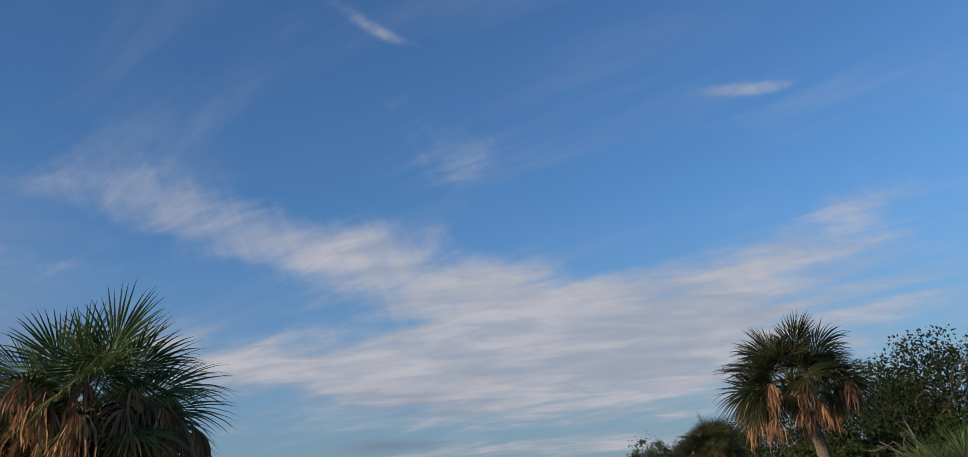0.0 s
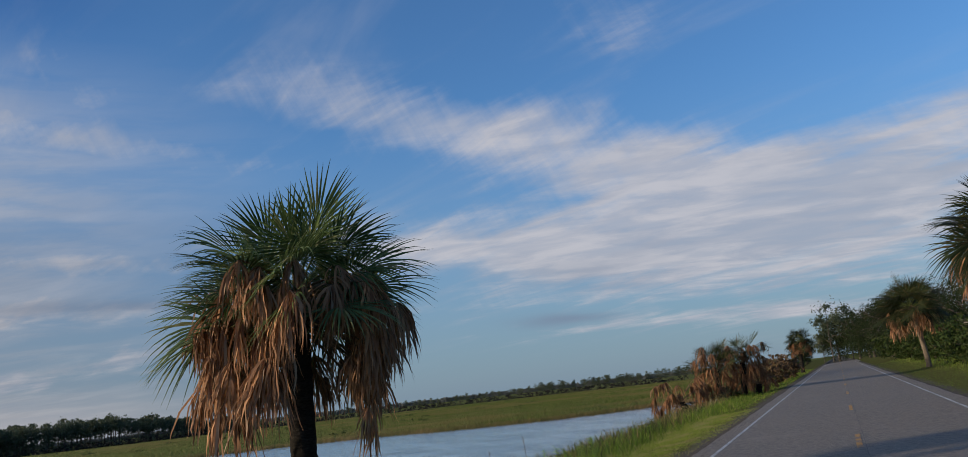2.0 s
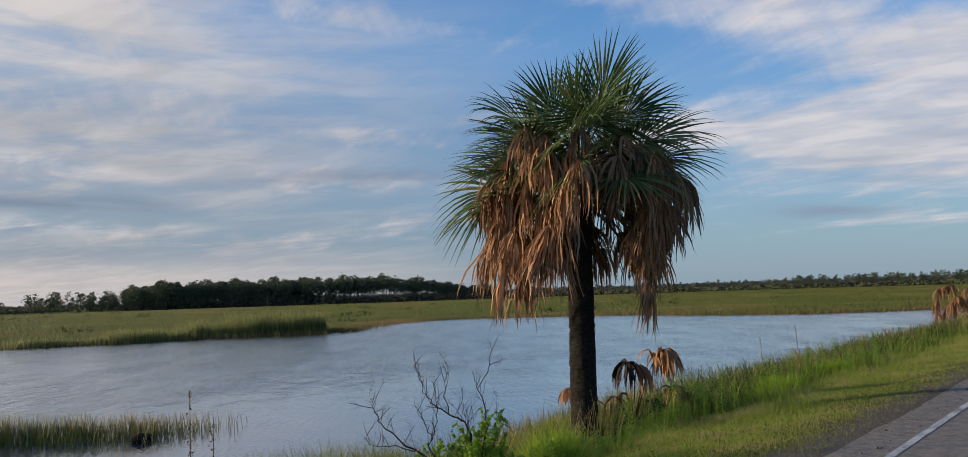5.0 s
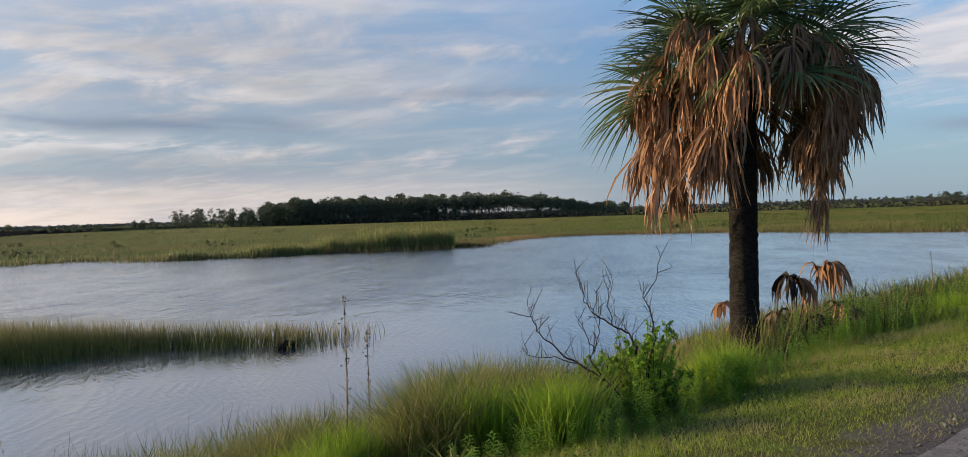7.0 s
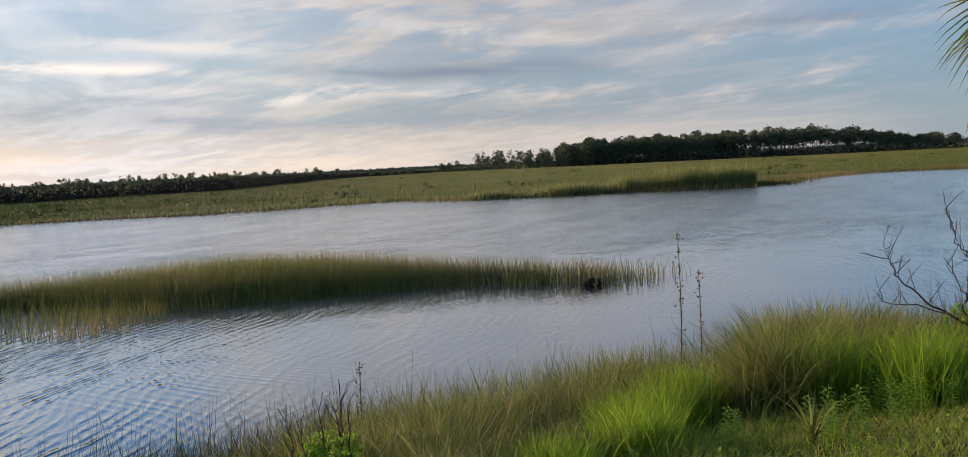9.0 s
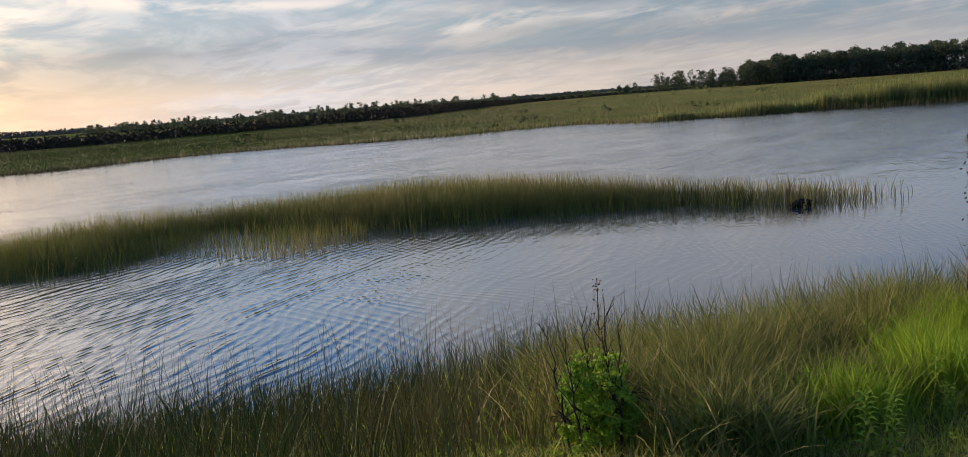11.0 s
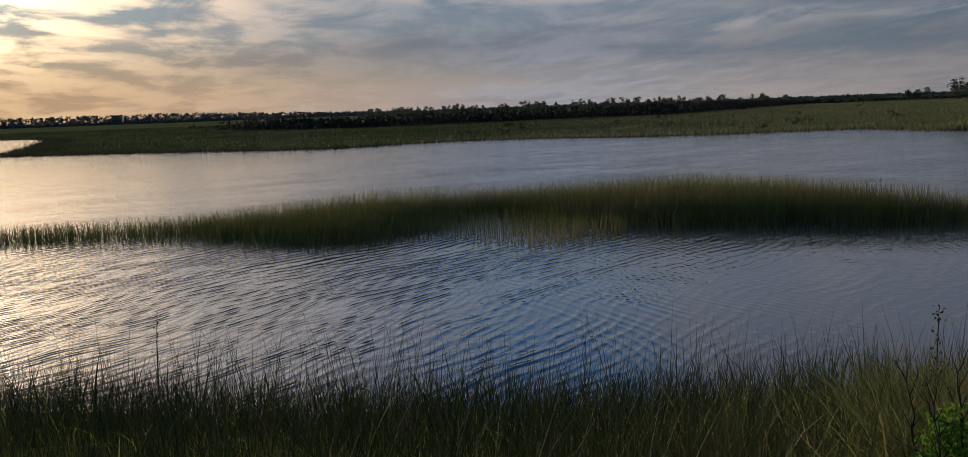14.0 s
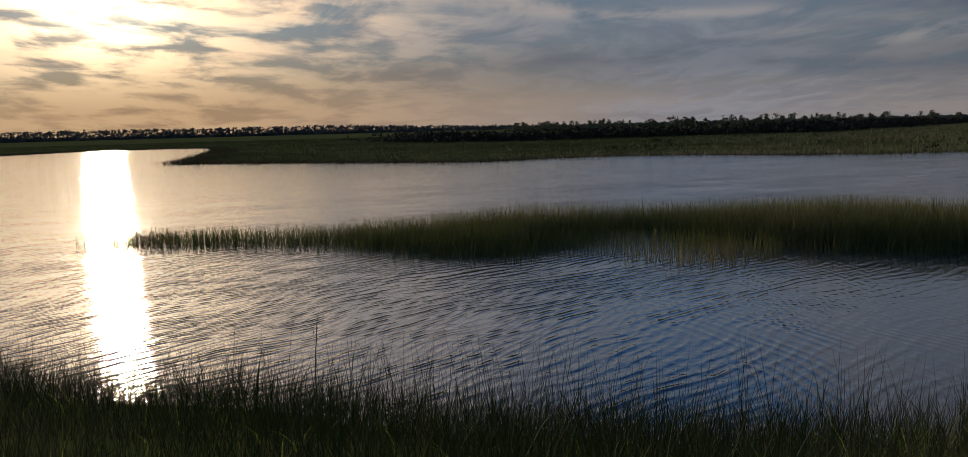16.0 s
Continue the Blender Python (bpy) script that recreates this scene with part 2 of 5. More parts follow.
def foliage(name, dark, light, third, rough=0.65, passing=0.35, patch=0.0, by_object=False, gloss=0.15):
    """Leaves or blades: colour varies from piece to piece, and some light passes through."""
    mat, n, bsdf, out = material(name)
    if by_object:
        pick = n.add("ShaderNodeObjectInfo").outputs["Random"]
    else:
        pick = n.add("ShaderNodeNewGeometry").outputs["Random Per Island"]
    colour = n.mix(pick, dark, light)
    colour = n.mix(n.ramp(n.math("FRACT", n.math("MULTIPLY", pick, 7.31)), 0.72, 1.0), colour, third)
    place = n.add("ShaderNodeTexCoord").outputs["Object"]
    colour = n.mix(n.ramp(n.noise(place, 2.2, 4), 0.35, 0.7, 0.0, 0.5), colour, dark)
    if patch:
        wide = n.noise(n.add("ShaderNodeNewGeometry").outputs["Position"], patch, 3)
        colour = n.mix(n.ramp(wide, 0.48, 0.62, 0.0, 0.75), colour, third)
    n.put(colour, bsdf.inputs["Base Color"])
    bsdf.inputs["Roughness"].default_value = rough
    bsdf.inputs["Specular IOR Level"].default_value = gloss
    trans = n.add("ShaderNodeBsdfTranslucent")
    n.put(colour, trans.inputs[0])
    mixer = n.add("ShaderNodeMixShader")
    mixer.inputs[0].default_value = passing
    n.tree.links.new(bsdf.outputs[0], mixer.inputs[1]), n.tree.links.new(trans.outputs[0], mixer.inputs[2])
    n.tree.links.new(mixer.outputs[0], out.inputs[0])
    return mat


def bark(name, dark, light, scale=9.0, strength=0.7, rings=0.0):
    mat, n, bsdf, out = material(name)
    place = n.add("ShaderNodeTexCoord").outputs["Object"]
    grain = n.noise(n.mapping(place, scale=(1, 1, 0.5 if not rings else 3.0), kind="POINT"), scale, 6, 0.65)
    blot = n.noise(place, 1.7, 3)
    colour = n.mix(n.ramp(grain, 0.3, 0.7), dark, light)
    colour = n.mix(n.ramp(blot, 0.45, 0.7, 0.0, 0.6), colour, dark)
    n.put(colour, bsdf.inputs["Base Color"])
    bsdf.inputs["Roughness"].default_value = 0.9
    bsdf.inputs["Specular IOR Level"].default_value = 0.08
    bump(n, bsdf, grain, strength, 0.03)
    return mat


MAT_BLADE = foliage("bank_grass", (0.095, 0.155, 0.024), (0.25, 0.34, 0.047), (0.34, 0.30, 0.11), passing=0.55)
MAT_SHORT = foliage("mown_grass", (0.18, 0.245, 0.04), (0.36, 0.43, 0.07), (0.42, 0.36, 0.15), patch=1.1, passing=0.55)
MAT_LUSH = foliage("lush_grass", (0.20, 0.31, 0.03), (0.36, 0.50, 0.05), (0.40, 0.45, 0.08), passing=0.6)
MAT_STRAW = foliage("straw_grass", (0.10, 0.13, 0.032), (0.27, 0.28, 0.08), (0.48, 0.36, 0.18), passing=0.45)
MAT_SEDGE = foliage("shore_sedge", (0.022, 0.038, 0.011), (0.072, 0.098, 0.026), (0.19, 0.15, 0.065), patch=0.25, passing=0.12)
MAT_REED = foliage("marsh_reed", (0.115, 0.135, 0.034), (0.24, 0.245, 0.062), (0.32, 0.24, 0.105), patch=0.12, passing=0.32)
MAT_CATTAIL = foliage("cattail", (0.11, 0.14, 0.04), (0.29, 0.31, 0.10), (0.40, 0.33, 0.14), passing=0.35)
MAT_MEADOW = foliage("marsh_meadow", (0.050, 0.074, 0.017), (0.088, 0.120, 0.025), (0.130, 0.108, 0.042), patch=0.03, passing=0.15)
MAT_TAN_MARSH = foliage("tan_marsh_grass", (0.060, 0.066, 0.022), (0.112, 0.102, 0.038), (0.165, 0.118, 0.058), patch=0.09, passing=0.15)
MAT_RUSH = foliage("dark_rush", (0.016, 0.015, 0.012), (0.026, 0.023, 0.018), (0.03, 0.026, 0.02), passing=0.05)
MAT_FROND = foliage("palm_frond", (0.055, 0.095, 0.03), (0.13, 0.18, 0.06), (0.22, 0.21, 0.085), rough=0.45, passing=0.22, gloss=0.3)
MAT_DEAD = foliage("dead_frond", (0.19, 0.10, 0.058), (0.52, 0.28, 0.145), (0.38, 0.27, 0.19), rough=0.75, passing=0.2)
# singed green; on unburnt roadside palms its darkness stands in for weaker light
MAT_SINGED_DIM = foliage("singed_dim_frond", (0.022, 0.034, 0.015), (0.055, 0.07, 0.028), (0.12, 0.085, 0.04), rough=0.5, passing=0.2)
MAT_BURNT = foliage("scorched_frond", (0.16, 0.08, 0.042), (0.38, 0.19, 0.09), (0.27, 0.17, 0.105), rough=0.75, passing=0.25)
MAT_PETIOLE = foliage("palm_petiole", (0.07, 0.10, 0.03), (0.15, 0.16, 0.05), (0.2, 0.13, 0.06), passing=0.05)
MAT_LEAF = foliage("oak_leaf", (0.010, 0.019, 0.007), (0.026, 0.04, 0.012), (0.042, 0.05, 0.018), passing=0.1)
MAT_BUSH = foliage("bush_leaf", (0.10, 0.20, 0.024), (0.31, 0.49, 0.05), (0.26, 0.36, 0.05), passing=0.4)
MAT_SCRUB = foliage("scrub_leaf", (0.018, 0.034, 0.009), (0.042, 0.068, 0.014), (0.075, 0.075, 0.025), passing=0.15)
MAT_BROWN_SCRUB = foliage("brown_scrub_leaf", (0.09, 0.06, 0.035), (0.18, 0.11, 0.06), (0.08, 0.09, 0.03), passing=0.2)
# needles lightened and greyed: distance haze painted into their colour
MAT_PINE_HAZE = foliage("hazed_pine_needle", (0.06, 0.08, 0.05), (0.115, 0.14, 0.08), (0.14, 0.145, 0.09), passing=0.3)
# air haze over the horizon woods is put into this pale grey leaf colour
MAT_FAR_HAZE = foliage("hazed_far_leaf", (0.08, 0.09, 0.085), (0.10, 0.11, 0.10), (0.11, 0.11, 0.095), passing=0.1)
MAT_TRUNK = bark("palm_trunk", (0.009, 0.008, 0.007), (0.036, 0.031, 0.026), 14, 1.0, rings=1.0)
MAT_TRUNK_PALE = bark("pale_palm_trunk", (0.10, 0.078, 0.058), (0.25, 0.20, 0.145), 14, 0.8, rings=1.0)
MAT_BARK = bark("grey_bark", (0.05, 0.042, 0.035), (0.13, 0.11, 0.09))
MAT_TWIG = bark("dead_twig", (0.025, 0.02, 0.018), (0.07, 0.055, 0.045), 20, 0.4)
MAT_STALK = bark("seed_stalk", (0.10, 0.07, 0.045), (0.24, 0.17, 0.10), 30, 0.3)
MAT_PALE_TWIG = bark("grey_twig", (0.16, 0.14, 0.12), (0.32, 0.28, 0.24), 20, 0.4)


def asphalt():
    mat, n, bsdf, out = material("worn_asphalt")
    place = n.add("ShaderNodeTexCoord").outputs["Object"]
    grit = n.noise(place, 95, 3, 0.7)
    blot = n.noise(n.mapping(place, scale=(1, 0.22, 1), kind="POINT"), 0.9, 5)
    stones = n.noise(place, 22, 5, 0.8)
    colour = n.mix(n.ramp(grit, 0.3, 0.72), (0.115, 0.095, 0.074), (0.42, 0.345, 0.265))
    colour = n.mix(n.ramp(stones, 0.42, 0.66, 0.0, 0.7), colour, (0.115, 0.102, 0.09))
    colour = n.mix(n.ramp(blot, 0.38, 0.68, 0.0, 0.55), colour, (0.255, 0.205, 0.158))
    colour = n.mix(n.ramp(n.noise(place, 0.35, 3), 0.55, 0.75, 0.0, 0.4), colour, (0.35, 0.285, 0.22))
    chips = n.noise(place, 7, 7, 0.8)
    colour = n.mix(n.ramp(chips, 0.46, 0.60, 0.0, 0.55), colour, (0.085, 0.075, 0.065))
    colour = n.mix(n.ramp(chips, 0.44, 0.34, 0.0, 0.5), colour, (0.42, 0.37, 0.31))
    n.put(colour, bsdf.inputs["Base Color"])
    bsdf.inputs["Roughness"].default_value = 0.88
    bump(n, bsdf, n.math("ADD", grit, stones), 0.5, 0.005)
    return mat


def paint(name, tone):
    mat, n, bsdf, out = material(name)
    place = n.add("ShaderNodeTexCoord").outputs["Object"]
    wear = n.math("MULTIPLY_ADD", n.noise(place, 30, 4, 0.7), 0.6, n.math("MULTIPLY", n.noise(place, 2.0, 3), 0.4))
    n.put(n.mix(n.ramp(wear, 0.43, 0.62), tone, (0.13, 0.125, 0.118)), bsdf.inputs["Base Color"])
    bsdf.inputs["Roughness"].default_value = 0.75
    return mat


MAT_GRAVEL = foliage("gravel_stone", (0.07, 0.062, 0.053), (0.18, 0.165, 0.145), (0.26, 0.24, 0.21), rough=0.9, passing=0.0)
MAT_ASPHALT = asphalt()
MAT_WHITE = paint("white_road_paint", (0.62, 0.61, 0.58))
MAT_YELLOW = paint("yellow_road_paint", (0.58, 0.27, 0.03))
MAT_TAR, _n, _b, _o = material("crack_tar")
_b.inputs["Base Color"].default_value, _b.inputs["Roughness"].default_value = (0.045, 0.042, 0.04, 1), 0.8


def soil():
    """Ground: sand and gravel beside the tarmac, thin turf on the bank, marsh further off."""
    mat, n, bsdf, out = material("ground_soil")
    place = n.add("ShaderNodeNewGeometry").outputs["Position"]
    split = n.add("ShaderNodeSeparateXYZ")
    n.put(place, split.inputs[0])
    x, y, z = split.outputs
    fine, mid, wide = n.noise(place, 46, 6, 0.72), n.noise(place, 1.6, 5, 0.6), n.noise(place, 0.05, 5, 0.6)
    turf = n.mix(n.ramp(fine, 0.3, 0.7), (0.06, 0.065, 0.022), (0.15, 0.14, 0.055))
    turf = n.mix(n.ramp(mid, 0.45, 0.7, 0.0, 0.7), turf, (0.13, 0.165, 0.035))
    sand = n.mix(n.ramp(fine, 0.3, 0.75), (0.075, 0.065, 0.052), (0.21, 0.185, 0.155))
    edge = n.math("MULTIPLY_ADD", mid, 1.7, n.math("MULTIPLY", n.math("ABSOLUTE", n.math("SUBTRACT", x, 2.9)), -1.0))
    colour = n.mix(n.ramp(edge, -3.25, -2.75), turf, sand)
    marsh = n.mix(n.ramp(wide, 0.36, 0.62), (0.125, 0.145, 0.045), (0.175, 0.18, 0.065))
    marsh = n.mix(n.ramp(n.noise(n.mapping(place, scale=(1, 1, 1)), 0.022, 6, 0.65), 0.52, 0.66, 0.0, 0.8), marsh, (0.23, 0.20, 0.09))
    marsh = n.mix(n.ramp(n.noise(place, 0.9, 5, 0.7), 0.4, 0.75, 0.0, 0.6), marsh, (0.09, 0.11, 0.035))
    colour = n.mix(n.ramp(x, -13, -22), colour, marsh)
    mud = (0.045, 0.038, 0.026)
    colour = n.mix(n.ramp(z, WATER + 0.16, WATER + 0.02), colour, mud)
    n.put(colour, bsdf.inputs["Base Color"])
    bsdf.inputs["Roughness"].default_value = 1.0
    bsdf.inputs["Specular IOR Level"].default_value = 0.0
    bump(n, bsdf, n.math("ADD", fine, mid), 0.5, 0.02)
    return mat


def lake_water():
    mat, n, bsdf, out = material("pond_water")
    place = n.add("ShaderNodeTexCoord").outputs["Object"]
    n.put((0.045, 0.062, 0.090, 1), bsdf.inputs["Base Color"])
    bsdf.inputs["IOR"].default_value = 1.33
    bsdf.inputs["Coat Weight"].default_value, bsdf.inputs["Coat IOR"].default_value = 1.0, 1.48
    split = n.add("ShaderNodeSeparateXYZ")
    n.put(place, split.inputs[0])
    x, y, z = split.outputs
    # slow bends of the wave fronts
    bent = n.add("ShaderNodeTexNoise")
    n.put(place, bent.inputs["Vector"])
    bent.inputs["Scale"].default_value, bent.inputs["Detail"].default_value = 0.16, 2
    off = n.add("ShaderNodeVectorMath", operation="MULTIPLY_ADD")
    n.put(bent.outputs["Color"], off.inputs[0]), n.put(place, off.inputs[2])
    off.inputs[1].default_value = (2.2, 2.2, 0)
    drift = off.outputs[0]

    def train(turn, length, scatter):
        """Short-crested waves running the way turn (degrees), with that wave length."""
        q = n.add("ShaderNodeVectorMath", operation="DOT_PRODUCT")
        n.put(drift, q.inputs[0])
        q.inputs[1].default_value = (math.cos(radians(turn)) * 6.283 / length, math.sin(radians(turn)) * 6.283 / length, 0)
        jog = n.noise(n.mapping(drift, rot=radians(turn), scale=(0.9, 2.2, 1)), 1.0, 2, 0.5)
        wave = n.math("SINE", n.math("MULTIPLY_ADD", jog, scatter, q.outputs["Value"]))
        crest = n.math("POWER", n.math("MULTIPLY_ADD", wave, 0.5, 0.5), 1.5)
        gain = n.ramp(n.noise(n.mapping(drift, rot=radians(turn), scale=(0.7, 1.6, 1)), 1.0, 2, 0.5), 0.30, 0.66, 0.15, 1.0)
        return n.math("MULTIPLY", crest, gain)

    waves = n.math("MULTIPLY_ADD", train(68, 0.17, 7.0), 0.40, train(53, 0.29, 9.0))
    cross = train(118, 0.24, 6.0)
    fine = n.noise(n.mapping(drift, rot=radians(55), scale=(0.09, 0.26, 1)), 1.0, 3, 0.5)
    # where the breeze reaches: strong in the reach before the islet, weak in its lee and towards the low sun
    reach = n.math("MULTIPLY", n.ramp(y, 4.5, -2.5, 0.30, 1.0), n.ramp(x, -30, -21, 0.35, 1.0))
    reach = n.math("MULTIPLY", reach, n.ramp(y, -16, -6, 0.55, 1.0))
    meet = n.math("MULTIPLY", n.ramp(y, -4, 0.5), n.ramp(y, 5.5, 1.5))
    away = n.math("MAXIMUM", n.ramp(x, -16, -34), n.ramp(y, 14, 45))
    lee = n.math("MULTIPLY", n.ramp(n.noise(place, 0.05, 2), 0.42, 0.6), away)
    chop = n.noise(n.mapping(drift, rot=radians(48), scale=(0.28, 0.95, 1)), 1.0, 4, 0.6)
    height = n.math("MULTIPLY", waves, reach)
    height = n.math("MULTIPLY_ADD", n.math("MULTIPLY", cross, meet), 0.30, height)
    height = n.math("MULTIPLY_ADD", fine, n.math("MULTIPLY_ADD", reach, 0.20, 0.45), height)
    patches = n.noise(n.mapping(drift, rot=radians(40), scale=(0.8, 1.9, 1)), 1.0, 2, 0.5)
    height = n.math("MULTIPLY_ADD", patches, n.math("MULTIPLY", away, n.ramp(y, -18, 14, 0.8, 5.0)), height)
    gust = n.ramp(n.noise(n.mapping(place, rot=radians(38), scale=(2.2, 11, 1)), 1.0, 5, 0.62), 0.36, 0.64, 0.55, 1.4)
    height = n.math("MULTIPLY_ADD", n.math("MULTIPLY", chop, gust), n.math("MULTIPLY", away, n.ramp(y, -18, 14, 1.6, 8.5)), height)
    rough = n.math("MULTIPLY", away, n.math("MULTIPLY", n.ramp(y, -40, 12, 0.03, 0.13), n.ramp(lee, 0, 1, 1.0, 0.75)))
    rough = n.math("ADD", rough, 0.015)
    n.put(rough, bsdf.inputs["Roughness"]), n.put(rough, bsdf.inputs["Coat Roughness"])
    node = n.add("ShaderNodeBump")
    n.put(height, node.inputs["Height"])
    node.inputs["Distance"].default_value = 0.014
    n.put(node.outputs[0], bsdf.inputs["Normal"]), n.put(node.outputs[0], bsdf.inputs["Coat Normal"])
    return mat


WATER = -2.0
MAT_SOIL = soil()
MAT_WATER = lake_water()


# ---- mesh helpers ----
def mesh_of(name, verts, polys, mat):
    """A mesh from an array of places and arrays of corner numbers."""
    verts = np.asarray(verts, dtype=np.float32)
    me = bpy.data.meshes.new(name)
    me.vertices.add(len(verts))
    me.vertices.foreach_set("co", verts.ravel())
    corners = np.concatenate([p.ravel() for p in polys]).astype(np.int32)
    sizes = np.concatenate([np.full(len(p), p.shape[1]) for p in polys])
    starts = np.concatenate([[0], np.cumsum(sizes)[:-1]]).astype(np.int32)
    me.loops.add(len(corners))
    me.loops.foreach_set("vertex_index", corners)
    me.polygons.add(len(sizes))
    me.polygons.foreach_set("loop_start", starts)
    me.update(calc_edges=True)
    me.materials.append(mat)
    return me


def smooth(me):
    me.polygons.foreach_set("use_smooth", np.ones(len(me.polygons), dtype=bool))
    return me


def flat(me):
    me.polygons.foreach_set("use_smooth", np.zeros(len(me.polygons), dtype=bool))
    return me


def gather(pieces):
    """Joins (verts, polys) pieces into one."""
    verts, by_size, base = [], {}, 0
    for v, polys in pieces:
        verts.append(v)
        for p in polys:
            by_size.setdefault(p.shape[1], []).append(p + base)
        base += len(v)
    return np.concatenate(verts), [np.concatenate(ps) for ps in by_size.values()]


def part(name, me, parent, label="", m=None):
    ob = new(name, me)
    ob.parent = parent
    if m is not None:
        ob.matrix_basis = m
    return tagged(ob, label) if label else ob


def empty(name, place):
    ob = new(name)
    ob.location = place
    return ob


def tube(points, radii, sides=6):
    """A tapered tube along points, closed at its tip."""
    pts, radii = np.asarray(points, float), np.asarray(radii, float)
    k = len(pts)
    way = np.gradient(pts, axis=0)
    way /= np.linalg.norm(way, axis=1)[:, None] + 1e-9
    ref = np.where(np.abs(way[:, 2:3]) > 0.9, np.array([[1.0, 0, 0]]), np.array([[0, 0, 1.0]]))
    u = np.cross(way, ref)
    u /= np.linalg.norm(u, axis=1)[:, None]
    v = np.cross(way, u)
    a = np.linspace(0, 2 * np.pi, sides, endpoint=False)
    ring = u[:, None] * np.cos(a)[None, :, None] + v[:, None] * np.sin(a)[None, :, None]
    verts = (pts[:, None] + ring * radii[:, None, None]).reshape(-1, 3)
    i = np.arange(k - 1)[:, None] * sides
    j = np.arange(sides)[None]
    quads = np.stack([i + j, i + (j + 1) % sides, i + sides + (j + 1) % sides, i + sides + j], -1).reshape(-1, 4)
    cap = np.arange(sides)[None] + (k - 1) * sides
    return verts, [quads, cap]


def blades(places, height, width, bend, rng, seg=2, comb=0.0, head=0.0):
    """Grass blades as bent, tapering strips; comb: scatter (radians) of a common facing that sets how they catch the
    sun, 0 for any facing; head: that facing.
    """
    n = len(places)
    h, w, b = (np.broadcast_to(np.asarray(a, float), n) for a in (height, width, bend))
    turn, lean = head + rng.normal(0, comb, n) if comb else rng.uniform(0, 2 * np.pi, n), rng.uniform(0, 2 * np.pi, n)
    side = np.stack([np.cos(turn), np.sin(turn), np.zeros(n)], 1)
    out = np.stack([np.cos(lean), np.sin(lean), np.zeros(n)], 1)
    tilt = rng.uniform(0.02, 0.22, n)
    rows = []
    for k in range(seg):
        t = k / seg
        mid = places + np.array([0, 0, 1.0]) * (h * t * (1 - 0.35 * b * t))[:, None] + out * (h * (tilt * t + b * t * t))[:, None]
        half = side * (0.5 * w * (1 - 0.75 * t ** 1.6))[:, None]
        rows += [mid - half, mid + half]
    rows.append(places + np.array([0, 0, 1.0]) * (h * (1 - 0.35 * b))[:, None] + out * (h * (tilt + b))[:, None])
    m = 2 * seg + 1
    verts = np.stack(rows, 1).reshape(-1, 3)
    base = np.arange(n) * m
    polys = [np.stack([base + 2 * k, base + 2 * k + 1, base + 2 * k + 3, base + 2 * k + 2], 1) for k in range(seg - 1)]
    tips = np.stack([base + 2 * seg - 2, base + 2 * seg - 1, base + 2 * seg], 1)
    return verts, ([np.concatenate(polys)] if polys else []) + [tips]


def leaf_cards(places, size, rng, long=1.6, flat=0.0):
    """Small pointed leaves (four corners, folded a little) at the places."""
    n = len(places)
    s = np.broadcast_to(np.asarray(size, float), n)[:, None]
    a = rng.normal(size=(n, 3))
    a[:, 2] = a[:, 2] * (1 - flat)
    a /= np.linalg.norm(a, axis=1)[:, None]
    b = np.cross(a, rng.normal(size=(n, 3)))
    b /= np.linalg.norm(b, axis=1)[:, None]
    c = np.cross(a, b)
    verts = np.stack([places - a * s * long / 2, places + b * s / 2 + c * s * 0.12, places + a * s * long / 2, places - b * s / 2 + c * s * 0.12], 1).reshape(-1, 3)
    return verts, [np.arange(n * 4).reshape(-1, 4)]


# ---- the lie of the land ----
LAKE = np.array([
    (-9.5, 122), (-16, 115), (-24, 107), (-30, 101), (-42, 100), (-53, 104), (-66, 101), (-76, 96), (-78.5, 88), (-76, 77), (-72, 70), (-66, 63), (-65.5, 60), (-69, 55),
    (-74, 48.5), (-75.5, 41.5), (-79, 35), (-89.5, 32.5), (-88, 22), (-86.5, 15), (-86, 10), (-91, 1), (-92.5, -6), (-90, -13), (-83.5, -19), (-83.8, -25), (-87, -33), (-90.5, -45),
    (-92, -57), (-112, -66), (-136, -78), (-172, -96), (-205, -118), (-200, -146), (-160, -145), (-110, -138), (-80, -130), (-45, -90), (-22, -50), (-13, -24), (-10.2, -12), (-9.2, -4),
    (-8.9, 3), (-8.9, 10), (-9.3, 18), (-8.6, 35), (-8.3, 60), (-8.6, 85)])
ISLAND = np.array([
    (-19.8, 12.9), (-20.7, 12.1), (-22.0, 10.4), (-22.6, 8.5), (-23.0, 6.2), (-23.2, 3.9), (-23.6, 2.6), (-24.6, 1.0), (-25.8, -0.4), (-26.8, -1.6), (-27.0, -2.5), (-25.6, -3.3), (-23.6, -4.0), (-22.2, -4.7), (-21.9, -6.0),
    (-22.4, -7.2), (-23.1, -8.7), (-24.0, -10.5), (-24.2, -12.2), (-24.0, -13.8), (-23.8, -15.6), (-23.8, -17.2), (-24.4, -17.0), (-24.8, -14.6), (-25.2, -12.2), (-25.8, -10.2), (-27.0, -8.0),
    (-28.2, -6.0), (-29.4, -3.6), (-30.2, -1.2), (-30.6, 2.2), (-30.8, 5.2), (-28.9, 8.0), (-26.4, 9.5), (-24.0, 10.9), (-22.0, 12.6), (-20.5, 13.8)])

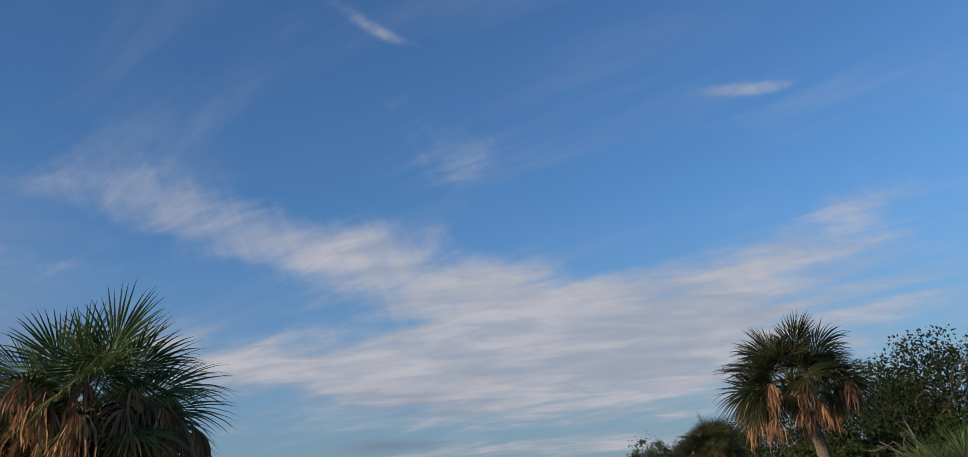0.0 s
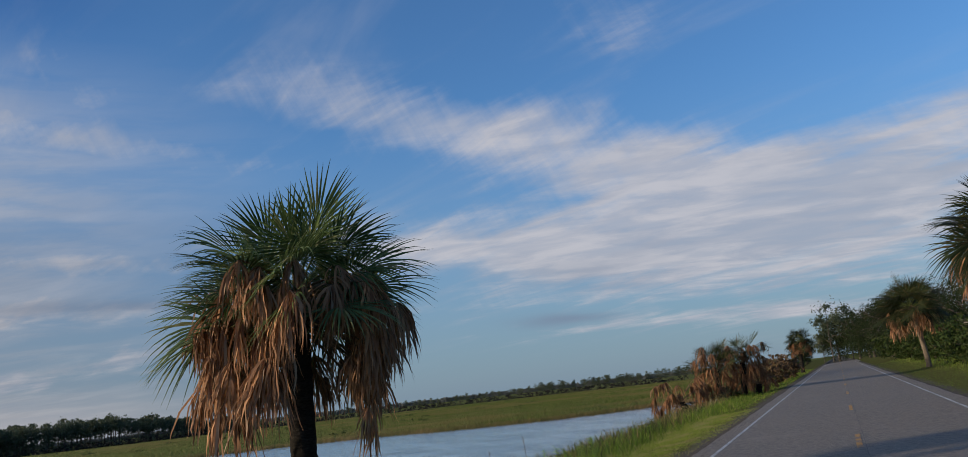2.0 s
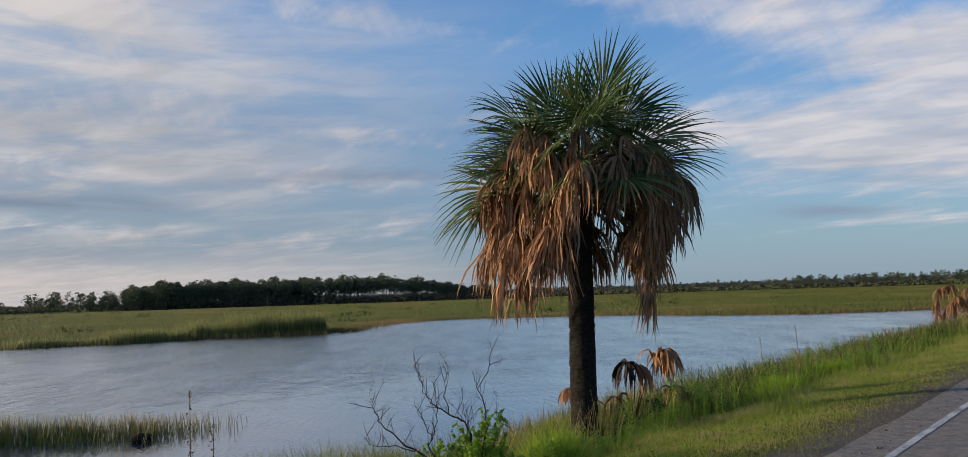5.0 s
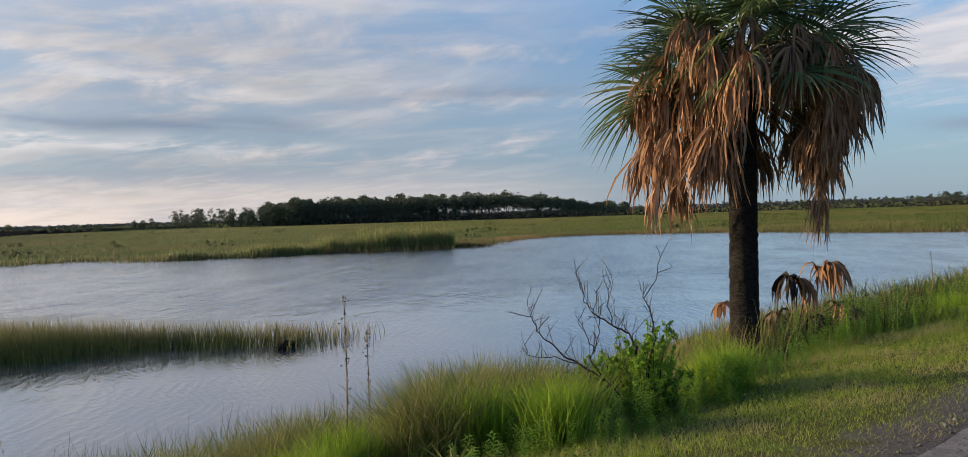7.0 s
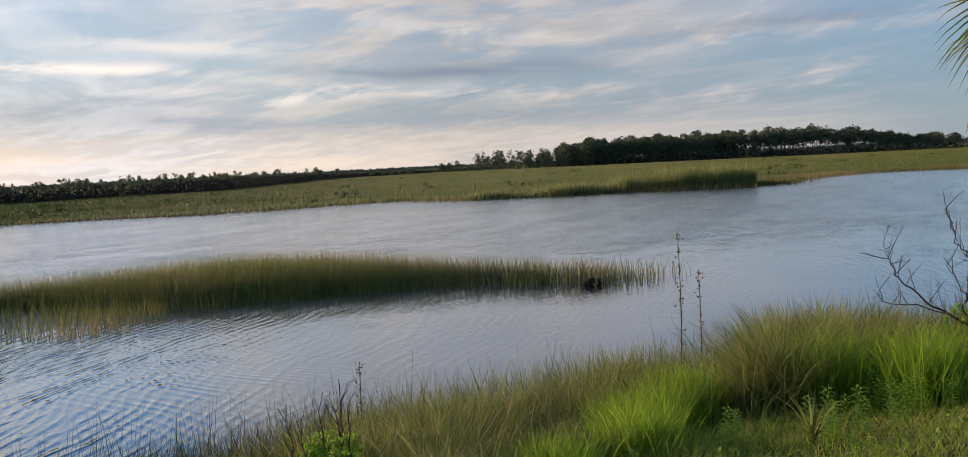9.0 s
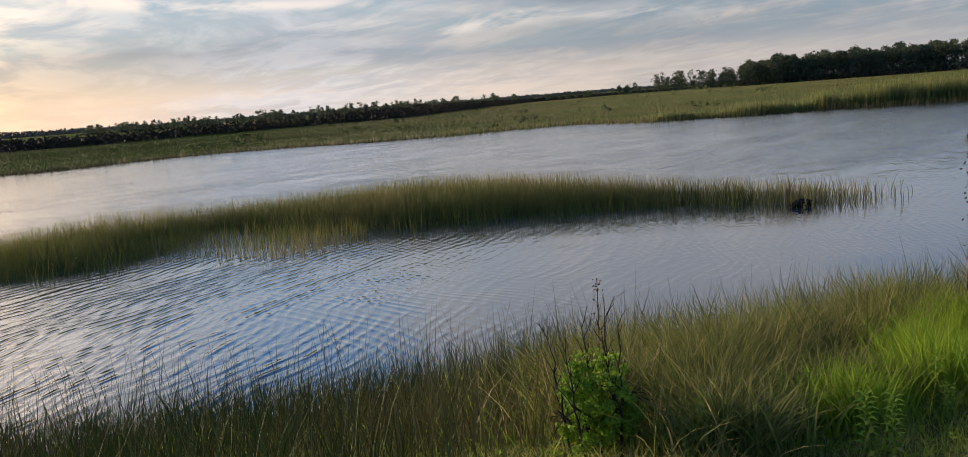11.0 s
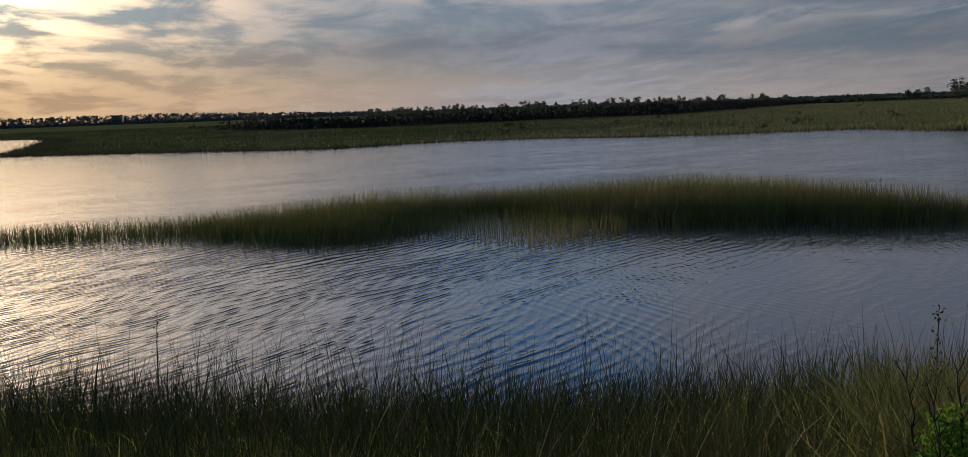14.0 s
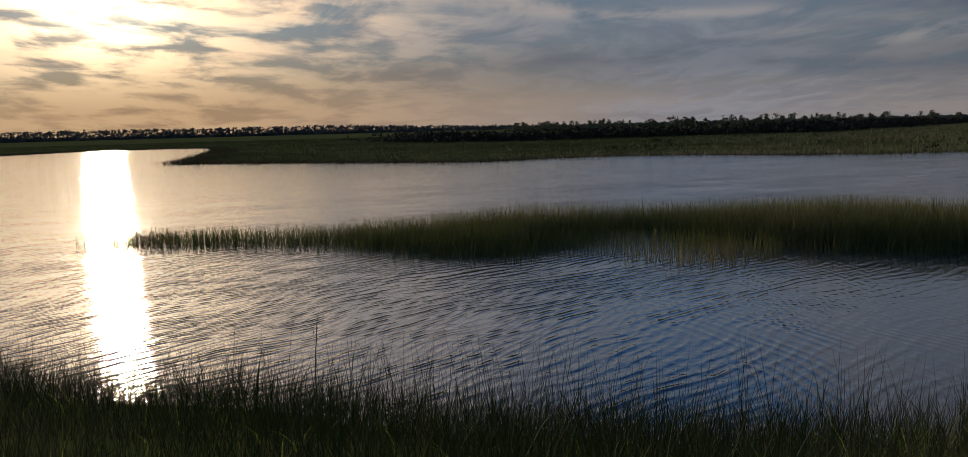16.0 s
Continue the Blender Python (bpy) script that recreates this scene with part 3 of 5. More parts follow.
BAY = np.array([(-23.4, -4.6), (-22.4, -3.2), (-21.3, -1.2), (-21.0, 0.3), (-22.0, 1.3), (-23.2, 2.2), (-24.2, 0.6), (-25.0, -1.5), (-26.3, -2.8), (-25.6, -3.4)])


def inside_by(p, ring):
    """How far inside the ring each place lies (less than nought outside)."""
    p = np.asarray(p, float)[:, :2]
    best, odd = np.full(len(p), 1e9), np.zeros(len(p), bool)
    for a, b in zip(ring, np.roll(ring, -1, 0)):
        ab, ap = b - a, p - a
        t = np.clip((ap @ ab) / (ab @ ab), 0, 1)
        best = np.minimum(best, np.hypot(*(ap - t[:, None] * ab).T))
        cross = (a[1] > p[:, 1]) != (b[1] > p[:, 1])
        with np.errstate(divide="ignore", invalid="ignore"):
            odd ^= cross & (p[:, 0] < (b[0] - a[0]) * (p[:, 1] - a[1]) / (b[1] - a[1]) + a[0])
    return np.where(odd, best, -best)


def step(v, lo, hi):
    t = np.clip((v - lo) / (hi - lo), 0, 1)
    return t * t * (3 - 2 * t)


def wobble(x, y):
    return 0.5 * np.sin(x * 1.7 + 0.6 * y) * np.sin(y * 1.1 - 0.4 * x) + 0.3 * np.sin(x * 3.9 + 1.3) * np.sin(y * 3.1 + x) + 0.2 * np.sin(0.31 * y + 0.5 * x)


def ground_z(x, y):
    x, y = np.asarray(x, float), np.asarray(y, float)
    p = np.stack([x, y], 1)
    shore = -inside_by(p, LAKE) + 0.35 * wobble(x * 0.7, y * 0.7)
    r = np.maximum(0, -0.42 - x)
    land = np.maximum(shore, 0)
    near = WATER * (r / (r + land + 1e-6)) ** 1.5 - 0.012
    far = WATER + 0.4 * (1 - np.exp(-land / 7))
    z = near + (far - near) * step(-x, 13, 22)
    z = np.where(shore < 0, WATER - np.minimum(1.2, -0.28 * shore), z)
    isle = inside_by(p, ISLAND)
    z = np.where(isle > 0, np.maximum(z, WATER - 0.12 + 0.22 * step(isle, 0.0, 1.6)), z)
    z = z + 0.035 * wobble(x, y) * step(-x, 0.7, 2.5) * (shore > 0)
    right = np.maximum(0, x - 6.3)
    z = z + 0.30 * step(right, 0.3, 5) + 0.05 * wobble(x, y) * step(right, 0.5, 3)
    return np.where((x > -0.22) & (x < 6.1), -0.07, z)


def spaced(*runs):
    return np.concatenate([np.linspace(a, b, k, endpoint=False) for a, b, k in runs])


def build_ground():
    xs = spaced((-4500, -600, 14), (-600, -210, 26), (-210, -110, 34), (-110, -38, 72), (-38, -14, 48), (-14, -0.30, 60), (-0.30, -0.2, 2), (-0.2, 6.0, 6), (6.0, 6.36, 5), (6.36, 14, 26), (14, 60, 16), (60, 4500, 14))
    ys = spaced((-4500, -300, 14), (-300, -60, 30), (-60, -14, 36), (-14, 30, 110), (30, 100, 80), (100, 300, 30), (300, 4600, 16))
    gx, gy = np.meshgrid(xs, ys)
    gz = ground_z(gx.ravel(), gy.ravel())
    verts = np.stack([gx.ravel(), gy.ravel(), gz], 1)
    nx, ny = len(xs), len(ys)
    i = (np.arange(ny - 1)[:, None] * nx + np.arange(nx - 1)[None]).ravel()
    quads = np.stack([i, i + 1, i + nx + 1, i + nx], 1)
    ob = new("ground", smooth(mesh_of("ground", verts, [quads], MAT_SOIL)))
    tagged(ob, "grassy roadside bank and flat green salt marsh", "ground", kind="structure")
    me = mesh_of("water", [(-4000, -4000, 0), (-6, -4000, 0), (-6, 4000, 0), (-4000, 4000, 0)], [np.array([[0, 1, 2, 3]])], MAT_WATER)
    ob = new("water", me)
    ob.location = (0, 0, WATER)
    tagged(ob, "rippled blue-grey pond water reflecting the evening sky", "water", kind="structure")


build_ground()


# ---- the road ----
def strip(xs_left, xs_right, ys, z, thick=0.0):
    """A strip along the road, with skirts where it is thick."""
    k = len(ys)
    lz = np.full(k, z)
    rows = [np.stack([xs_left, ys, lz], 1), np.stack([xs_right, ys, lz], 1)]
    if thick:
        rows = [np.stack([xs_left - 0.03, ys, lz - thick], 1)] + rows + [np.stack([xs_right + 0.03, ys, lz - thick], 1)]
    verts = np.concatenate(rows)
    i = np.arange(k - 1)
    polys = [np.stack([i + a * k, i + (a + 1) * k, i + 1 + (a + 1) * k, i + 1 + a * k], 1) for a in range(len(rows) - 1)]
    return verts, [np.concatenate(polys)]


def bend_road(ys):
    return np.where(ys > 190, (np.maximum(ys - 190, 0) / 60) ** 2 * 6, 0)


def build_road():
    rng = np.random.default_rng(3)
    ys = np.concatenate([np.arange(-90, 60, 0.4), np.arange(60, 330, 2.0)])
    off = bend_road(ys)
    rag = np.cumsum(rng.normal(0, 0.02, len(ys)))
    rag = rag - np.convolve(rag, np.ones(41) / 41, "same") + rng.normal(0, 0.015, len(ys))
    road = empty("road", (0, 0, 0))
    tagged(road, "worn two-lane grey asphalt road with faded markings", "road", kind="structure")
    part("asphalt", flat(mesh_of("asphalt", *strip(-0.42 + rag * 0.6 + off, 6.28 - rag * 0.5 + off, ys, 0.0, 0.09), MAT_ASPHALT)), road)
    for name, x in (("edge_line", 0.08), ("edge_line", 5.75)):
        part(name, mesh_of(name, *strip(x - 0.042 + off, x + 0.042 + off, ys, 0.004), MAT_WHITE), road, "worn white painted edge line")
    for k in range(-6, 20):
        y0 = 18.07 + 12.19 * k
        yy = np.linspace(y0, y0 + 3.05, 6)
        o = bend_road(yy)
        part("centre_dash", mesh_of("centre_dash", *strip(2.84 + o, 2.95 + o, yy, 0.004), MAT_YELLOW), road, "faded yellow centre line dash")
    # tarred cracks across and along
    for y0, x0, x1, tilt in ((14.3, 0.9, 6.0, -0.03), (11.2, -0.3, 6.0, 0.10), (23.5, 0.6, 5.9, 0.12), (32, 0.3, 3.4, -0.1), (47, 1.0, 6.0, 0.06), (7.1, 1.0, 6.1, 0.08), (66, 0.2, 5.9, 0.05)):
        xx = np.arange(x0, x1, 0.12)
        yy = y0 + tilt * (xx - x0) + np.cumsum(rng.normal(0, 0.018, len(xx)))
        w = 0.005 + 0.009 * rng.random(len(xx))
        verts = np.concatenate([np.stack([xx, yy - w, np.full(len(xx), 0.003)], 1), np.stack([xx, yy + w, np.full(len(xx), 0.003)], 1)])
        i = np.arange(len(xx) - 1)
        part("crack", mesh_of("crack", verts, [np.stack([i, i + 1, i + 1 + len(xx), i + len(xx)], 1)], MAT_TAR), road, "dark tarred crack")
    for x0, y0, y1 in ((2.97, -12, 60), (1.33, 34, 39)):
        yy = np.arange(y0, y1, 0.2)
        xx = x0 + np.cumsum(rng.normal(0, 0.0022, len(yy)))
        xx = xx - np.linspace(0, xx[-1] - x0, len(xx))
        w = 0.0015 + 0.003 * rng.random(len(yy))
        part("crack", mesh_of("crack", *strip(xx - w, xx + w, yy, 0.003), MAT_TAR), road, "dark lengthwise joint crack")


build_road()


# ---- palms ----
def fan(elev, length, petiole, dead, rng, spread=118, count=42, broad=1.0):
    """One fan leaf: a bowed stalk along +x and its pleated, pointed segments, joined round the stalk's end; elev: the angle at which it leaves the trunk."""
    pieces = []
    s = np.linspace(0, 1, 6)
    sag = (0.30 if not dead else 0.45) + 0.15 * rng.random()
    ang = radians(elev) - sag * s ** 1.5 * (0.3 + 0.7 * math.cos(radians(elev)))
    d = np.stack([np.cos(ang), np.zeros(6), np.sin(ang)], 1)
    pts = np.concatenate([[[0, 0, 0]], np.cumsum(d[:-1] * petiole / 5, 0)])
    stalk = tube(pts, np.linspace(0.024, 0.010, 6), 4)
    a = d[-1] / np.linalg.norm(d[-1])
    side = np.array([0, 1.0, 0])
    norm = np.cross(a, side)
    norm = norm * (1 if norm[2] > 0 else -1)
    twist = rng.normal(0, 0.55)
    side, norm = side * math.cos(twist) + norm * math.sin(twist), norm * math.cos(twist) - side * math.sin(twist)
    half = spread * (0.85 if dead else 1.0)
    count = 36 if dead else count
    gap = 2 * radians(half) / count
    phis = np.linspace(-radians(half), radians(half), count) + rng.normal(0, 0.18 * gap, count)
    down = np.array([0, 0, -1.0])
    limp = rng.uniform(0.55, 0.80)
    if dead:
        for phi in phis:
            if rng.random() < 0.06:
                continue
            # limp: falls over at once, then hangs as a wavy, half rolled ribbon
            l, yielding = length * rng.uniform(0.5, 1.15), limp * rng.uniform(0.8, 1.2)
            dirn = a * math.cos(phi) + side * math.sin(phi) + norm * rng.normal(0, 0.14) + down * 0.35
            dirn = dirn / np.linalg.norm(dirn)
            mid, q, last = [], pts[-1].copy(), 0.0
            for r in (0.0, 0.18, 0.36, 0.54, 0.7, 0.85, 1.0):
                q = q + dirn * (r - last) * l
                mid.append(q.copy())
                dirn = dirn * yielding + down * 0.48 + np.array([rng.normal(0, 0.14), rng.normal(0, 0.14), 0])
                dirn = dirn / np.linalg.norm(dirn)
                last = r
            mid = np.array(mid)
            roll = rng.uniform(0, 6.283) + np.linspace(0, rng.normal(0, 1.5), 7)
            across = np.stack([np.cos(roll), np.sin(roll), np.zeros(7)], 1)
            hw = (np.array([0.007, 0.014, 0.017, 0.016, 0.013, 0.008, 0.0]) * broad * rng.uniform(0.5, 1.05) * length)[:, None]
            left, right = mid - across * hw, mid + across * hw
            i = np.arange(5)
            pieces.append((np.concatenate([left[:6], right[:6], mid[6:7]]), [np.stack([i, i + 6, i + 7, i + 1], 1), np.array([[5, 11, 12]])]))
        return stalk, gather(pieces)
    rs = np.array([0.03, 0.22, 0.42, 0.62, 0.82, 1.0])
    droop = 0.10 if elev > 55 else 0.28
    for phi in phis:
        # a pleated blade: joined to its neighbours for two fifths of its length, then tapering to a drooping tip
        l = length * (0.70 + 0.30 * math.cos(phi * 0.72)) * rng.uniform(0.93, 1.05)
        way = a * math.cos(phi) + side * math.sin(phi) + norm * (0.22 * abs(math.sin(phi)) + rng.normal(0, 0.03))
        way = way / np.linalg.norm(way)
        across = np.cross(way, norm)
        across = across / np.linalg.norm(across)
        root = pts[-1] + a * 0.22 * length * max(0.0, math.cos(phi)) ** 1.5
        mid = root + way * (rs * l)[:, None] + down * (droop * rng.uniform(0.5, 1.5) * l * rs ** 2.8)[:, None]
        hw = np.where(rs <= 0.42, rs, 0.42 * np.clip((1 - rs) / 0.58, 0, 1) ** 0.85) * l * gap * 0.5 * broad
        edge = across[None] * hw[:, None]
        ridge = mid + norm[None] * (0.55 * hw)[:, None]
        verts = np.concatenate([(mid - edge)[:5], ridge[:5], (mid + edge)[:5], mid[5:6]])
        i = np.arange(4)
        pieces.append((verts, [np.concatenate([np.stack([i, i + 5, i + 6, i + 1], 1), np.stack([i + 5, i + 10, i + 11, i + 6], 1)]), np.array([[4, 9, 15], [9, 14, 15]])]))
    return stalk, gather(pieces)


def frond_set(seed, length, petiole):
    """Frond meshes at a range of angles, shared by all palms: living ones, and the geometry of dead ones."""
    rng = np.random.default_rng(seed)
    green, dead = [], []
    for elev in (88, 82, 76, 70, 64, 58, 52, 46, 40, 34, 28, 22, 16, 10, 4, -3, -10, -18):
        stalk, blade = fan(elev, length, petiole * (1.0 - 0.18 * math.sin(radians(max(elev, 0))) + rng.uniform(-0.1, 0.06)), False, rng)
        green.append((elev, mesh_of("frond", *blade, MAT_FROND), mesh_of("petiole", *stalk, MAT_PETIOLE)))
    for elev in (78, 64, 52, 44, 36, 28, 20, 12, 4, -4, -12, -20, -30, -40, -50, -60, -70):
        stalk, blade = fan(elev, length * 0.74, petiole * rng.uniform(0.85, 1.5), True, rng, broad=1.5)
        dead.append((elev, blade, mesh_of("petiole", *stalk, MAT_STALK)))
    return green, dead


def trunk_mesh(name, height, r0, r1, lean, mat, rng):
    sides, rows = 28, max(24, int(height * 16))
    t = np.linspace(0, 1, rows)
    a = np.linspace(0, 2 * np.pi, sides, endpoint=False)
    rad = r0 + (r1 - r0) * t ** 0.5 + 0.09 * r0 * np.exp(-t * height / 0.25) * 2
    z = t * height
    ringed = 0.010 * np.abs(np.sin(z * 26))[:, None] + 0.006 * rng.normal(size=(rows, sides))
    scars = 0.012 * np.maximum(0, np.sin(z[:, None] * 21 + 3.0 * a[None])) * np.maximum(0, np.sin(z[:, None] * 21 - 3.0 * a[None]))
    rr = rad[:, None] + ringed * (r0 / 0.22) + scars
    cx = lean[0] * t ** 1.6
    cy = lean[1] * t ** 1.6
    verts = np.stack([cx[:, None] + rr * np.cos(a), cy[:, None] + rr * np.sin(a), np.broadcast_to(z[:, None], rr.shape)], -1).reshape(-1, 3)
    i = (np.arange(rows - 1)[:, None] * sides)
    j = np.arange(sides)[None]
    quads = np.stack([i + j, i + (j + 1) % sides, i + sides + (j + 1) % sides, i + sides + j], -1).reshape(-1, 4)
    return mesh_of(name, verts, [quads, np.arange(sides)[None] + (rows - 1) * sides], mat)


GREEN_FRONDS, _dead = frond_set(11, 1.12, 1.08)
DEAD_FRONDS = [(e, mesh_of("dead_frond", *g, MAT_DEAD), stem) for e, g, stem in _dead]
# darker copies of the green fronds, for scorched palms and dimly lit roadside ones
SINGED_DIM_FRONDS = []
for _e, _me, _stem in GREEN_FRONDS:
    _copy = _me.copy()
    _copy.materials[0] = MAT_SINGED_DIM
    SINGED_DIM_FRONDS.append((_e, _copy, _stem))
BURNT_FRONDS = [(e, mesh_of("dead_frond", *g, MAT_BURNT), stem) for e, g, stem in _dead]


def palm(label, place, height, r0, r1, lean, greens, deads, scale=1.0, seed=0, mat=None, dead_meshes=None, group="", droop=(58, -34), lowest=1.28, taper=0.1, bare=None, living=None, name="cabbage_palm", category="palm tree"):
    rng = np.random.default_rng(seed)
    tree = empty(name, place)
    tagged(tree, label, category, group)
    part("trunk", trunk_mesh("trunk", height, r0, r1, lean, mat or MAT_TRUNK, rng), tree)
    top = Vector((lean[0], lean[1], height))
    turn = rng.uniform(0, 360)
    # spear leaves and living fronds, upright in the middle and lower outwards
    for k in range(greens):
        f = (k + 0.5) / greens
        want = math.degrees(math.asin(1 - lowest * f ** 0.9)) + rng.normal(0, 4)
        elev, me, stem = min(living or GREEN_FRONDS, key=lambda e: abs(e[0] - want))
        turn += 137.5 + rng.normal(0, 9)
        s = scale * rng.uniform(0.88, 1.08)
        frond = part("frond", me, tree, "", Matrix.Translation(top + Vector((0, 0, (0.05 - 0.25 * f) * scale))) @ pose(0, 0, 0, rng.normal(0, 5), rng.normal(0, 4), turn) @ Matrix.Diagonal((s, s, s, 1)))
        part("petiole", stem, frond)
    for k in range(deads):
        f = (k + 0.5) / deads
        want = droop[0] + (droop[1] - droop[0]) * f + rng.normal(0, 5)
        elev, me, stem = min(dead_meshes or DEAD_FRONDS, key=lambda e: abs(e[0] - want))
        turn += 137.5 + rng.normal(0, 12)
        if bare is not None and f > 0.35 and abs((turn - bare + 180) % 360 - 180) < 26:
            continue
        s = scale * rng.uniform(0.85, 1.12) * (1.06 - taper * f)
        frond = part("dead_frond", me, tree, "brown withered hanging frond", Matrix.Translation(top + Vector((0, 0, (0.12 - (0.46 + taper) * f) * scale))) @ pose(0, 0, 0, rng.normal(0, 6), rng.normal(0, 5), turn) @ Matrix.Diagonal((s, s, s, 1)))
        part("petiole", stem, frond)
    return tree


def on_ground(x, y, sink=0.05):
    return (x, y, float(ground_z([x], [y])[0]) - sink)


palm("dark-trunked cabbage palm with green crown and brown dead skirt", on_ground(-4.82, 11.25, 0.12), 4.36, 0.205, 0.18, (0.03, 0.05), 34, 150, 1.0, 5, None, None, "", (26, -34), 0.88, 0.05, -36)
palm("tall cabbage palm with pale leaning trunk beside the woods", on_ground(8.6, 27.0), 4.35, 0.21, 0.17, (-0.75, 0.1), 52, 34, 1.06, 8, MAT_TRUNK_PALE, None, "", (14, -22), 1.02, living=SINGED_DIM_FRONDS)
palm("smaller pale-trunked cabbage palm at the wood's edge", on_ground(8.8, 72), 4.5, 0.18, 0.15, (-0.5, 0.0), 50, 30, 1.3, 9, MAT_TRUNK_PALE, None, "", (4, -24), 1.15, living=SINGED_DIM_FRONDS)
palm("dark cabbage palm with brown skirt beside the road", on_ground(-2.0, 128), 4.2, 0.25, 0.2, (0.1, 0), 34, 30, 1.0, 10, None, BURNT_FRONDS, "", (10, -30), 1.0, living=SINGED_DIM_FRONDS)
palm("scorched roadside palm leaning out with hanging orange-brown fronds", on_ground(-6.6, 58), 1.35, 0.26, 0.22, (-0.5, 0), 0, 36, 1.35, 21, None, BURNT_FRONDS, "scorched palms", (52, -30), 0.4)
palm("scorched palm with dark green fronds on top", on_ground(-5.0, 61.0), 2.55, 0.24, 0.18, (0.1, 0), 9, 52, 1.15, 22, None, BURNT_FRONDS, "scorched palms", (58, -34), 0.55, living=SINGED_DIM_FRONDS)
palm("scorched palm with green tips and brown skirt", on_ground(-3.5, 62.5), 2.6, 0.22, 0.18, (0.2, 0), 8, 44, 1.1, 23, None, BURNT_FRONDS, "scorched palms", (58, -34), 0.55, living=SINGED_DIM_FRONDS)
palm("low scorched palmetto with brown fronds", on_ground(-2.6, 63), 0.75, 0.2, 0.18, (0.1, 0), 0, 22, 0.9, 24, None, BURNT_FRONDS, "scorched palms")
palm("low green palmetto under the scorched palms", on_ground(-4.0, 59.5), 0.25, 0.14, 0.12, (0.0, 0), 14, 3, 0.7, 25, None, BURNT_FRONDS, "scorched palms", living=SINGED_DIM_FRONDS)
for _x, _y, _size, _seed in ((10.0, 21.5, 0.95, 26), (10.9, 23.4, 1.1, 27), (9.9, 25.0, 0.85, 28), (11.2, 20.0, 1.0, 29)):
    palm("green saw palmetto at the edge of the roadside wood", on_ground(_x, _y), 0.5, 0.14, 0.12, (0.0, 0.0), 26, 2, _size, _seed, None, None, "saw palmettos", name="saw_palmetto", category="palmetto")


def dead_palmetto(label, place, leaves, seed):
    """Dry stalks, each with a curled brown fan hanging from its end; leaves: how far each end lies to the side, towards the road, and up, its size and material."""
    rng = np.random.default_rng(seed)
    plant = empty("dead_palmetto", place)
    tagged(plant, label, "palmetto", "dead palmettos")
    part("stub", trunk_mesh("stub", 0.35, 0.12, 0.10, (0.03, 0.0), MAT_TRUNK, rng), plant, "short charred trunk stub")
    for along_x, off, up, size, mat in leaves:
        end = np.array([0.85 * along_x + 0.5 * off, 0.53 * along_x - 0.8 * off, up])
        t = np.linspace(0, 1, 7)[:, None]
        way = end * t + np.array([0, 0, 0.22 * up]) * np.sin(np.pi * t) * (1 - 0.3 * t)
        pieces = []
        out = np.array([end[0], end[1], 0.0])
        out = out / (np.linalg.norm(out) + 1e-6)
        for k in range(30):
            a = k / 30 * 6.283 + rng.normal(0, 0.1)
            dirn = np.array([math.cos(a), math.sin(a), rng.uniform(-0.3, 0.3)]) * 0.75 + out * 0.6
            dirn = dirn / np.linalg.norm(dirn)
            mid, q, l = [], end.copy(), size * rng.uniform(0.75, 1.1)
            for r in range(6):
                mid.append(q.copy())
                q = q + dirn * l / 5
                dirn = dirn * 0.58 + np.array([rng.normal(0, 0.12), rng.normal(0, 0.12), -0.52])
                dirn = dirn / np.linalg.norm(dirn)
            mid = np.array(mid)
            across = np.array([-math.sin(a), math.cos(a), rng.normal(0, 0.5)])
            hw = (np.array([0.008, 0.024, 0.028, 0.024, 0.014, 0.001]) * rng.uniform(0.7, 1.2))[:, None] * across
            i = np.arange(5)
            pieces.append((np.concatenate([mid - hw, mid + hw]), [np.stack([i, i + 6, i + 7, i + 1], 1)]))
        # the segments are joined where they leave the stalk
        verts, polys = gather(pieces)
        k = np.arange(30) * 12
        follow = np.roll(k, -1)
        polys = list(polys) + [np.stack([k + 6, k + 7, follow + 1, follow], 1)]
        frond = part("dead_frond", mesh_of("dead_frond", verts, polys, mat), plant)
        part("petiole", mesh_of("petiole", *tube(way, np.linspace(0.016, 0.009, 7), 5), MAT_STALK), frond)


dead_palmetto("dead palmetto with curled brown fan leaves behind the palm", on_ground(-5.15, 13.35), [
    (-0.05, 0.1, 1.22, 0.62, MAT_TWIG), (0.10, 0.0, 1.15, 0.62, MAT_DEAD), (0.54, 0.05, 1.42, 0.66, MAT_DEAD), (0.40, -0.1, 1.34, 0.6, MAT_DEAD), (0.66, 0.2, 0.80, 0.62, MAT_DEAD),
    (0.9, -0.1, 0.66, 0.5, MAT_STALK), (0.3, 0.3, 0.6, 0.5, MAT_TWIG), (-0.25, 0.2, 0.65, 0.5, MAT_STALK), (-1.05, -0.1, 0.78, 0.42, MAT_DEAD), (-0.85, 0.1, 0.5, 0.42, MAT_DEAD)], 33)


